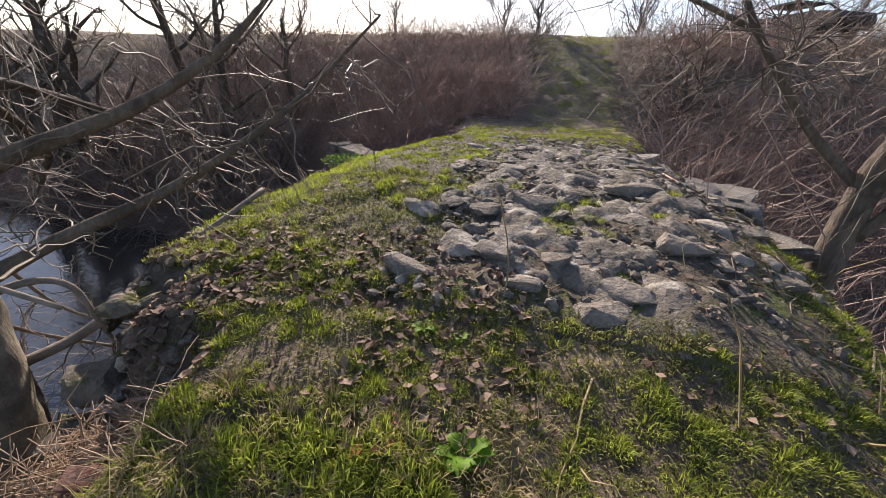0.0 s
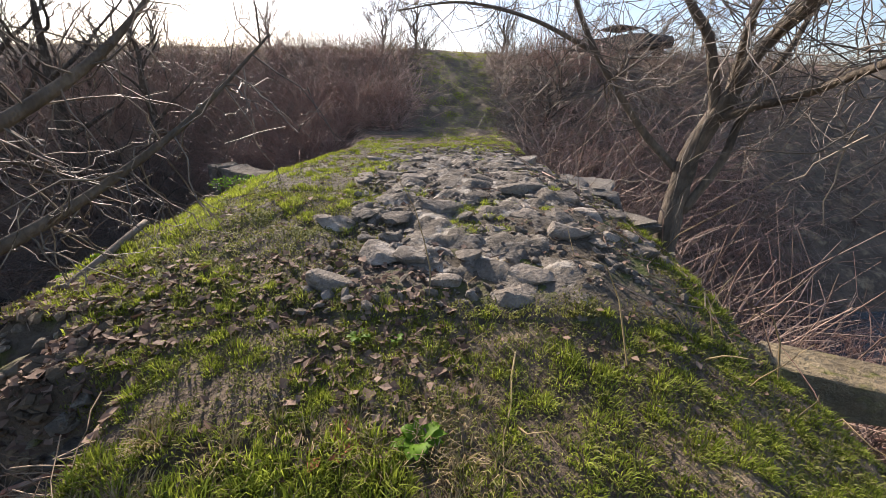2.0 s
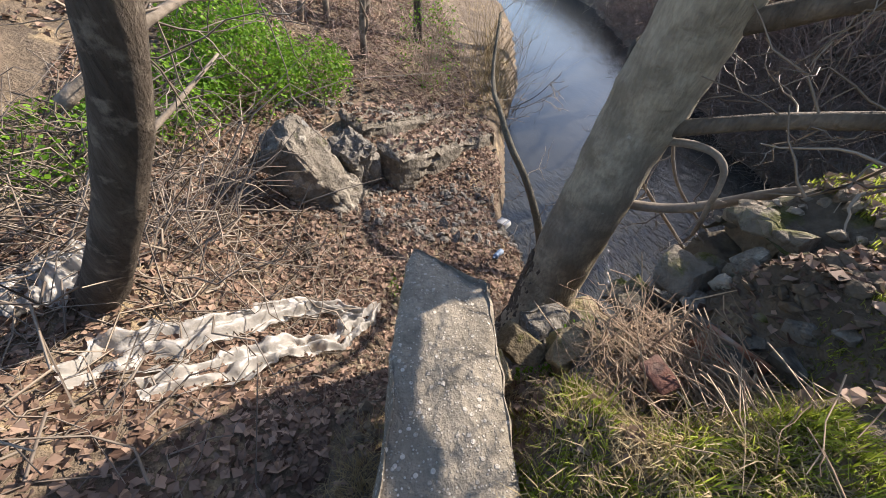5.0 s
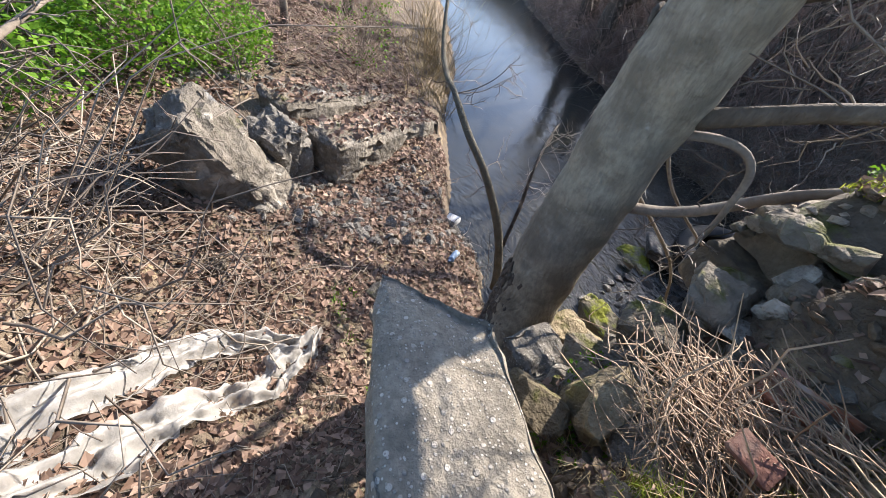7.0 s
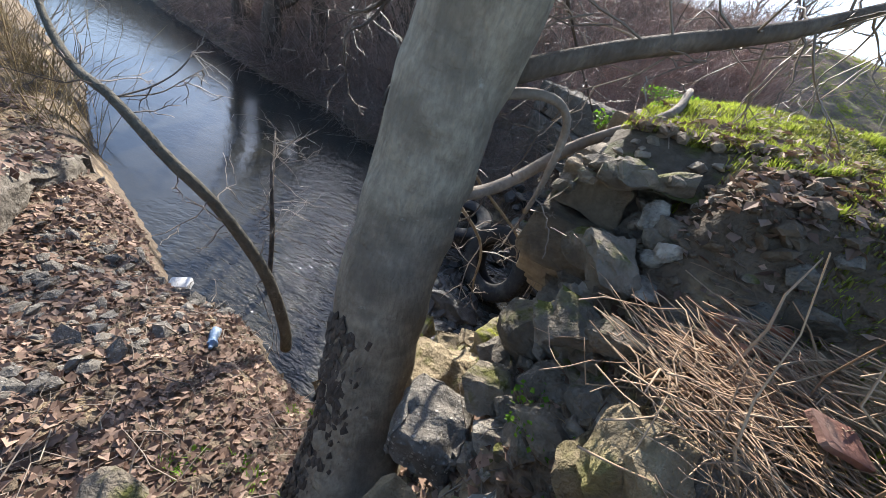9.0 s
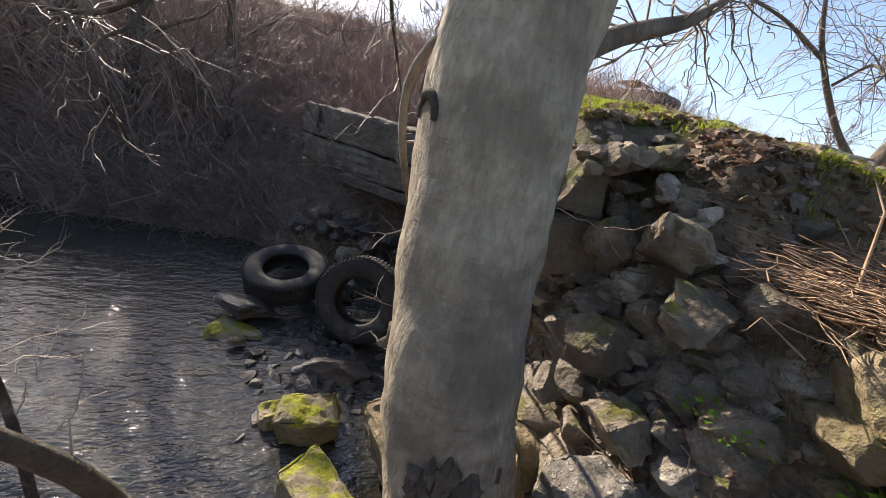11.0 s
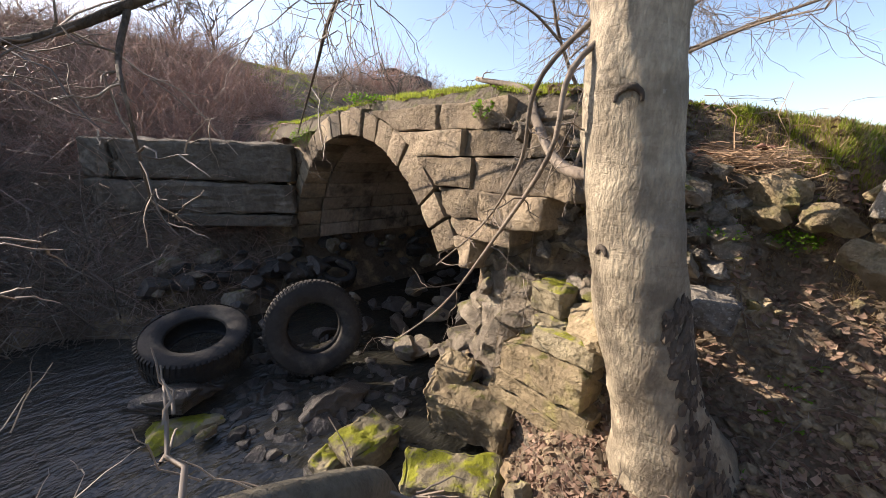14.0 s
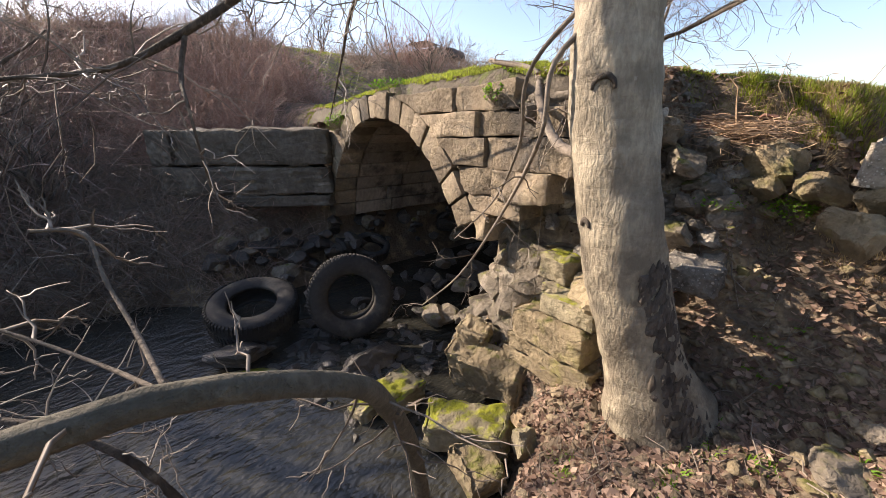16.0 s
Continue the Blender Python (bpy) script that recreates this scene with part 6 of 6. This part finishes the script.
MOSSGRASS = leafy("mossy_grass", (0.12, 0.13, 0.025), (0.34, 0.34, 0.09), thin=0.4)
r = np.random.default_rng(51)
c = np.concatenate([clumps(900, (-1.6, 2.4, -1.0, 2.6), 51, lambda x, y: deck_grass(x, y)), clumps(650, (-1.9, 4.4, 2.6, 8.0), 151, deck_grass)])
thing("grass", blades("grass", c, 105, r.uniform(0.035, 0.085, len(c)), 0.0019, r.uniform(0.03, 0.065, len(c)), GRASS, 52, lean=1.0), "tufts of short bright green grass on the bridge", "grass", kind="stuff")
c = np.concatenate([clumps(2900, (-1.6, 2.6, -1.0, 2.8), 53, carpet), clumps(1100, (-1.9, 4.4, 2.8, 8.0), 153, carpet)])
thing("moss_and_weeds", blades("moss_and_weeds", c, 24, 0.046, 0.0034, 0.10, MOSSGRASS, 54, lean=1.3), "low mossy weeds between the tufts", "weeds", kind="stuff")
c = clumps(170, (-1.4, 0.1, -0.62, 0.45), 57, lambda x, y: (to_plan(x, y)[1] > 0.95) & (to_plan(x, y)[0] > -3.4))
thing("grass", blades("grass", c, 50, 0.12, 0.0026, 0.055, GRASS, 58, lean=0.9), "longer grass beside the concrete beam", "grass", kind="stuff")
c = clumps(190, (-1.5, 0.4, -0.65, 0.5), 59, lambda x, y: (to_plan(x, y)[1] > 0.7) & (to_plan(x, y)[0] > -3.4))
thing("dry_grass", blades("dry_grass", c, 40, 0.1, 0.002, 0.06, DRYGRASS, 60, lean=1.3), "straw-coloured dead grass among the green", "grass", kind="stuff")
c = clumps(150, (-1.5, -0.2, -1.0, 0.6), 251, lambda x, y: (to_plan(x, y)[1] > 0.35) & (to_plan(x, y)[1] < 1.5) & (to_plan(x, y)[0] < -2.5))
thing("dry_grass", blades("dry_grass", c, 46, 0.11, 0.0022, 0.08, DRYGRASS, 252, lean=1.5), "matted straw-coloured grass along the bank top", "grass", kind="stuff")
c = clumps(260, (-0.5, 6, -5.5, -0.6), 61, lambda x, y: (to_plan(x, y)[1] > 2.3))
thing("grass", blades("grass", c, 60, 0.16, 0.003, 0.12, GRASS, 62, lean=0.7), "grass of the meadow behind the approach", "grass", kind="stuff")
c = clumps(260, (-2.1, -0.2, 1.1, 7.5), 63, lambda x, y: (np.abs(to_plan(x, y)[1] - 0.3) < 0.28) & (to_plan(x, y)[0] > -2.2) & (to_plan(x, y)[0] < 3.4))
thing("grass", blades("grass", c, 60, 0.07, 0.0024, 0.08, GRASS, 64), "grass fringe along the top of the arch", "grass", kind="stuff")
c = clumps(400, (1.2, 5.0, 6.5, 14.5), 65, lambda x, y: np.abs(to_plan(x, y)[1] - 2.4) < 1.3)
thing("grass", blades("grass", c, 50, 0.05, 0.004, 0.18, GRASS, 66), "short grass on the track up the embankment", "grass", kind="stuff")
c = clumps(200, (-30, 30, 13.8, 18), 67, lambda x, y: rough_noise(x, y, 0.4, 5) > -0.1)
thing("dry_grass", blades("dry_grass", c, 50, 0.25, 0.006, 0.4, DRYGRASS, 68), "dry grass along the crest", "grass", kind="stuff")
c = clumps(28, (-3.2, -1.3, -0.6, 0.9), 69, lambda x, y: rough_noise(x, y, 1.6, 91) > 0.15)
thing("weeds", blades("weeds", c, 26, 0.09, 0.004, 0.05, GREENLEAF, 70, lean=1.0), "small green weeds in the bank", "weeds", kind="stuff")


# ---- leafy plants ----
def leafy_plant(name, label, centre, n, size, leaf, seed, flat=0.6, mat=GREENLEAF, kind=""):
    r = np.random.default_rng(seed)
    d = unit(r.normal(0, 1, (n, 3)) * [1, 1, flat] + [0, 0, 0.3])
    pts = np.array(centre) + d * (np.array(size) * r.uniform(0.35, 1.0, n)[:, None] ** 0.6)
    pts[:, 2] = np.maximum(pts[:, 2], top_height(pts[:, 0], pts[:, 1]) + 0.01)
    ob = thing(name, flat_leaves(name, pts, leaf, mat, seed, tilt=0.8, lift=0.0), label, "plant", kind=kind)
    m = min(n, 120)
    k = np.linspace(0, 1, 4)
    b = np.array(centre) + r.normal(0, 0.12, (m, 3)) * np.array(size) * [1, 1, 0]
    b[:, 2] = np.maximum(top_height(b[:, 0], b[:, 1]), centre[2] - size[2] * 1.2)
    lines = b[:, None] * (1 - k)[None, :, None] + pts[:m, None] * k[None, :, None]
    part("stalk_tuft", tubes("stalk_tuft", lines, np.full((m, 4), leaf * 0.045), TWIG), ob)
    return ob


def rosette(label, x, y, n, length, seed, mat=GREENLEAF):
    """A ground rosette of long crinkled leaves."""
    r = np.random.default_rng(seed)
    root = tagged(new("rosette_weed"), label, "plant")
    z = float(top_height(np.array(x), np.array(y)))
    for i in range(n):
        a, rise = i * 2.4, r.uniform(0.35, 1.1)
        L, W = length * r.uniform(0.6, 1.1), length * r.uniform(0.14, 0.2)
        vs, fs = [], []
        for j in range(7):
            t = j / 6
            w = W * math.sin(math.pi * min(0.12 + 0.88 * t, 0.985)) * (1 + 0.15 * (-1) ** j)
            px, pz = L * (t - 0.25 * t * t), L * (rise * t - 0.75 * rise * t * t)
            for s in (-1, 0, 1):
                vs.append((px * math.cos(a) - s * w * math.sin(a), px * math.sin(a) + s * w * math.cos(a), pz + (0.25 * w if s else 0)))
        for j in range(6):
            for s in (0, 1):
                k = j * 3 + s
                fs.append((k, k + 1, k + 4, k + 3))
        part("leaf", mesh_of("leaf", vs, fs, mat), root)
    root.matrix_basis = pose(x, y, z)
    return root


rosette("bright green leafy weed rosette in the grass", 0.15, 0.36, 17, 0.13, 1)
rosette("small fresh green weed among grass", -0.06, 0.86, 10, 0.08, 2)
rosette("small fresh green weed among grass", 0.10, 0.84, 10, 0.07, 3)
for k in range(7):
    rosette("low green weed on the crumbling bank", *plan(-3.1 + 0.07 * (k % 3), 0.28 + 0.09 * (k // 3), 0)[:2], 6, 0.07, 10 + k)
leafy_plant("green_bush", "dense bright green bush on the slope", (-5.9, -2.0, -0.4), 4200, (0.75, 0.65, 0.8), 0.045, 81, kind="")
leafy_plant("green_bush", "bright green bush spilling down the slope", (-6.5, -1.35, -0.65), 2600, (0.65, 0.6, 0.5), 0.042, 811, kind="")
leafy_plant("green_bush", "tall bright green bush beside the saplings", (-6.6, -2.5, -0.1), 3000, (0.8, 0.6, 0.75), 0.045, 812, kind="")
leafy_plant("young_shrub", "sparse shrub with fresh yellow-green leaves near the water", (-7.6, 0.5, -0.6), 700, (0.9, 0.6, 0.9), 0.04, 813, flat=1.0)
leafy_plant("green_bush", "patch of bright green undergrowth", (-5.0, -2.7, -0.35), 2200, (0.9, 0.7, 0.45), 0.05, 82)
leafy_plant("green_bush", "low green undergrowth by the dark tree", (-4.2, -3.2, -0.35), 1200, (0.8, 0.6, 0.3), 0.045, 83)
leafy_plant("bank_plant", "feathery green plant on the bank", plan(-2.85, 0.72, float(ground_height(*plan(-2.85, 0.72, 0)[:2])) + 0.05), 380, (0.16, 0.14, 0.09), 0.022, 84, kind="stuff")
leafy_plant("bank_plant", "leafy green weeds at the foot of the bank", (-1.62, 0.38, float(ground_height(-1.62, 0.38)) + 0.03), 150, (0.13, 0.15, 0.05), 0.02, 85, kind="stuff")
leafy_plant("arch_plant", "green weeds growing over the arch crown", plan(0.75, 0.12, 0.68), 420, (0.35, 0.16, 0.10), 0.025, 86, kind="stuff")
leafy_plant("arch_plant", "yellow-green weeds hanging beside the arch", plan(2.35, -0.02, 0.32), 300, (0.22, 0.14, 0.16), 0.025, 87, kind="stuff")
leafy_plant("arch_plant", "green weeds rooted between the stones", plan(-1.1, 0.02, 0.46), 160, (0.16, 0.1, 0.09), 0.03, 88, kind="stuff")
litter("red_leaves", "rust-red fallen leaves in the grass", 10, (-0.2, -0.02, 0.32, 0.45), 0.07, 90, lambda x, y: x < 9, mat=TERRACOTTA)

# ---- litter and fragments ----
FOAM = surface("white_foam", (0.62, 0.62, 0.6), (0.8, 0.8, 0.78), (0.5, 0.48, 0.42), big=12, small=60, relief=0.003, per_object=0)
thing("foam_block", block_mesh("foam_block", box_corners(-0.09, 0.09, -0.065, 0.065, -0.04, 0.04), FOAM, 1, edge=0.006, grain=0.008), "dirty white foam block at the water's edge", "litter", m=pose(-4.62, 1.20, -2.12, 8, -12, 30))
thing("foam_block", block_mesh("foam_block", box_corners(-0.07, 0.07, -0.05, 0.05, -0.035, 0.035), FOAM, 2, edge=0.006, grain=0.008), "broken grey foam piece at the water's edge", "litter", m=pose(-4.82, 1.06, -2.1, 6, 14, 70))
BLUE = surface("blue_plastic", (0.13, 0.2, 0.32), (0.25, 0.36, 0.5), (0.5, 0.54, 0.56), big=20, small=60, rough=0.35, relief=0.002, per_object=0)
bottle = tagged(new("plastic_bottle"), "crushed blue plastic bottle in the leaves", "bottle")
bottle.matrix_basis = pose(-3.5, 0.68, -1.57, 80, 0, 40)
part("body", limb_mesh("body", [(0, 0, -0.09), (0, 0.004, -0.04), (0, -0.005, 0.02), (0, 0, 0.06)], [0.03, 0.033, 0.03, 0.033], BLUE, n=14, sides=12, knob=0.3, seed=4), bottle)
part("neck", limb_mesh("neck", [(0, 0, 0.055), (0, 0, 0.075), (0, 0, 0.1)], [0.03, 0.014, 0.013], BLUE, n=8, sides=10, knob=0.0, seed=5), bottle)
brick = tagged(new("hollow_brick"), "broken orange terracotta brick wedged in the bank", "brick")
brick.matrix_basis = pose(-1.22, 0.61, 0.2, 8, -6, 20)
part("body", block_mesh("body", box_corners(-0.12, 0.12, -0.06, 0.06, -0.05, 0.0), TERRACOTTA, 3, edge=0.008, grain=0.01), brick)
part("rib", block_mesh("rib", box_corners(-0.12, 0.1, -0.06, -0.035, 0.001, 0.04), TERRACOTTA, 4, edge=0.006), brick)
part("rib", block_mesh("rib", box_corners(-0.12, 0.11, 0.035, 0.06, 0.001, 0.05), TERRACOTTA, 5, edge=0.006), brick)
OLDTILE = surface("old_tile", (0.16, 0.07, 0.05), (0.30, 0.15, 0.11), (0.22, 0.17, 0.13), big=12.0, small=60, relief=0.004, per_object=0)
thing("roof_tile", block_mesh("roof_tile", box_corners(-0.065, 0.065, -0.045, 0.045, -0.01, 0.01), OLDTILE, 6, edge=0.006, grain=0.01), "weathered reddish tile fragment on the twig pile", "tile", m=pose(-1.19, 0.27, 0.25, 12, 10, 15))
thing("brick_fragment", rock_mesh("brick_fragment", (0.09, 0.06, 0.05), TERRACOTTA, 7), "small orange brick fragment by the tree", "brick", m=pose(-2.0, 0.45, -0.72, 10, 20, 50))


def sheet_mesh(path, widths, seed):
    """A crumpled strand of thin sheet lying on the ground."""
    n, k = 90, 25
    line = smooth_line([(*p, 0) for p in path], n)
    half = np.interp(np.linspace(0, 1, n), np.linspace(0, 1, len(widths)), widths)
    tan = unit(np.gradient(line, axis=0))
    side = np.stack([-tan[:, 1], tan[:, 0], 0 * tan[:, 0]], -1)
    c = np.linspace(-1, 1, k)
    along = np.arange(n)[:, None] * 0.08
    rag = 1 + 0.5 * rough_noise(along * 3 + c[None, :] * 0.2, np.sign(c)[None, :] * 3.0, 1.0, seed)
    v = line[:, None] + side[:, None] * (half[:, None] * rag * c[None, :])[..., None]
    fold = np.sin(6.5 * c[None, :] + 7.0 * rough_noise(along, c[None, :] * 0.5, 1.0, seed))
    z = top_height(v[..., 0], v[..., 1]) + 0.055 + 0.03 * fold + 0.09 * rough_noise(along * 1.5, c[None, :] * 0.9, 1.0, seed + 3) + 0.012 * rough_noise(v[..., 0], v[..., 1], 10.0, seed + 1)
    v[..., 2] = z
    i = (np.arange(n - 1)[:, None] * k + np.arange(k - 1)[None]).ravel()
    return mesh_of("torn_strand", v.reshape(-1, 3), np.stack([i, i + 1, i + k + 1, i + k], -1), PLASTIC)


torn = tagged(new("plastic_sheet"), "torn crumpled milky plastic sheet on the leaves", "plastic sheet", "dumped sheeting")
part("torn_strand", sheet_mesh([(-2.72, -0.7), (-2.56, -0.84), (-2.38, -0.96), (-2.25, -1.12), (-2.16, -1.36), (-1.97, -1.6), (-1.82, -1.9)], [0.05, 0.12, 0.11, 0.09, 0.12, 0.14, 0.07], 5), torn)
part("torn_strand", sheet_mesh([(-2.6, -0.82), (-2.63, -1.1), (-2.54, -1.38), (-2.32, -1.64), (-2.08, -1.95), (-1.88, -2.2)], [0.08, 0.07, 0.1, 0.11, 0.15, 0.09], 6), torn)
scrap = tagged(new("plastic_sheet"), "second pale sheet bunched up in the twigs", "plastic sheet", "dumped sheeting")
part("torn_strand", sheet_mesh([(-2.85, -2.3), (-2.6, -2.38), (-2.45, -2.5), (-2.3, -2.75)], [0.06, 0.2, 0.24, 0.1], 7), scrap)

# ---- wrecked car on the crest ----
SOOT = surface("burnt_steel", (0.012, 0.012, 0.013), (0.04, 0.038, 0.036), (0.09, 0.05, 0.03), big=4, small=30, rough=0.55, relief=0.003, per_object=0)
car = tagged(new("wrecked_car"), "black wrecked saloon car parked on the embankment", "car")


def extruded(name, prof, y0, y1, mat, parent, label="", taper=0.0):
    bm = bmesh.new()
    rows = []
    for y, k in ((y0, 1), (y1, 1)):
        rows.append([bm.verts.new((x, y * (1 - taper * max(0, z - 0.7)), z)) for x, z in prof])
    n = len(prof)
    for i in range(n):
        bm.faces.new((rows[0][i], rows[0][(i + 1) % n], rows[1][(i + 1) % n], rows[1][i]))
    bm.faces.new(rows[0][::-1])
    bm.faces.new(rows[1])
    bmesh.ops.recalc_face_normals(bm, faces=bm.faces)
    bmesh.ops.bevel(bm, geom=bm.edges[:], offset=0.025, segments=2, affect="EDGES")
    return part(name, from_bm(name, bm, mat, smooth=False), parent, label)


extruded("body", [(-2.0, 0.3), (-2.05, 0.6), (-1.95, 0.85), (-1.1, 0.93), (0.9, 0.92), (1.95, 0.78), (2.05, 0.55), (2.0, 0.3)], -0.8, 0.8, SOOT, car)
extruded("roof", [(-1.15, 1.32), (-0.9, 1.4), (0.15, 1.41), (0.4, 1.33), (0.3, 1.30), (-1.0, 1.29)], -0.62, 0.62, SOOT, car)
for y in (-0.68, 0.68):
    for x0, x1 in ((-1.62, -1.1), (-0.35, -0.32), (1.0, 0.36)):
        part("pillar", limb_mesh("pillar", [(x0, y, 0.88), ((x0 + x1) / 2, y * 0.96, 1.1), (x1, y * 0.9, 1.33)], [0.045, 0.035, 0.04], SOOT, n=8, sides=6, knob=0.0), car)
    for x in (-1.3, 1.3):
        w = part("wheel", limb_mesh("wheel", [(x, y + 0.02, 0.3), (x, y + 0.06 * (1 if y > 0 else -1), 0.3), (x, y + 0.14 * (1 if y > 0 else -1), 0.3)], [0.29, 0.31, 0.29], RUBBER, n=6, sides=24, knob=0.0), car)
cx, cy = 10.2, 15.3
car.matrix_basis = pose(cx, cy, float(ground_height(cx, cy)) + 0.02, 0, -1.5, -74) @ Matrix.Scale(0.85, 4)
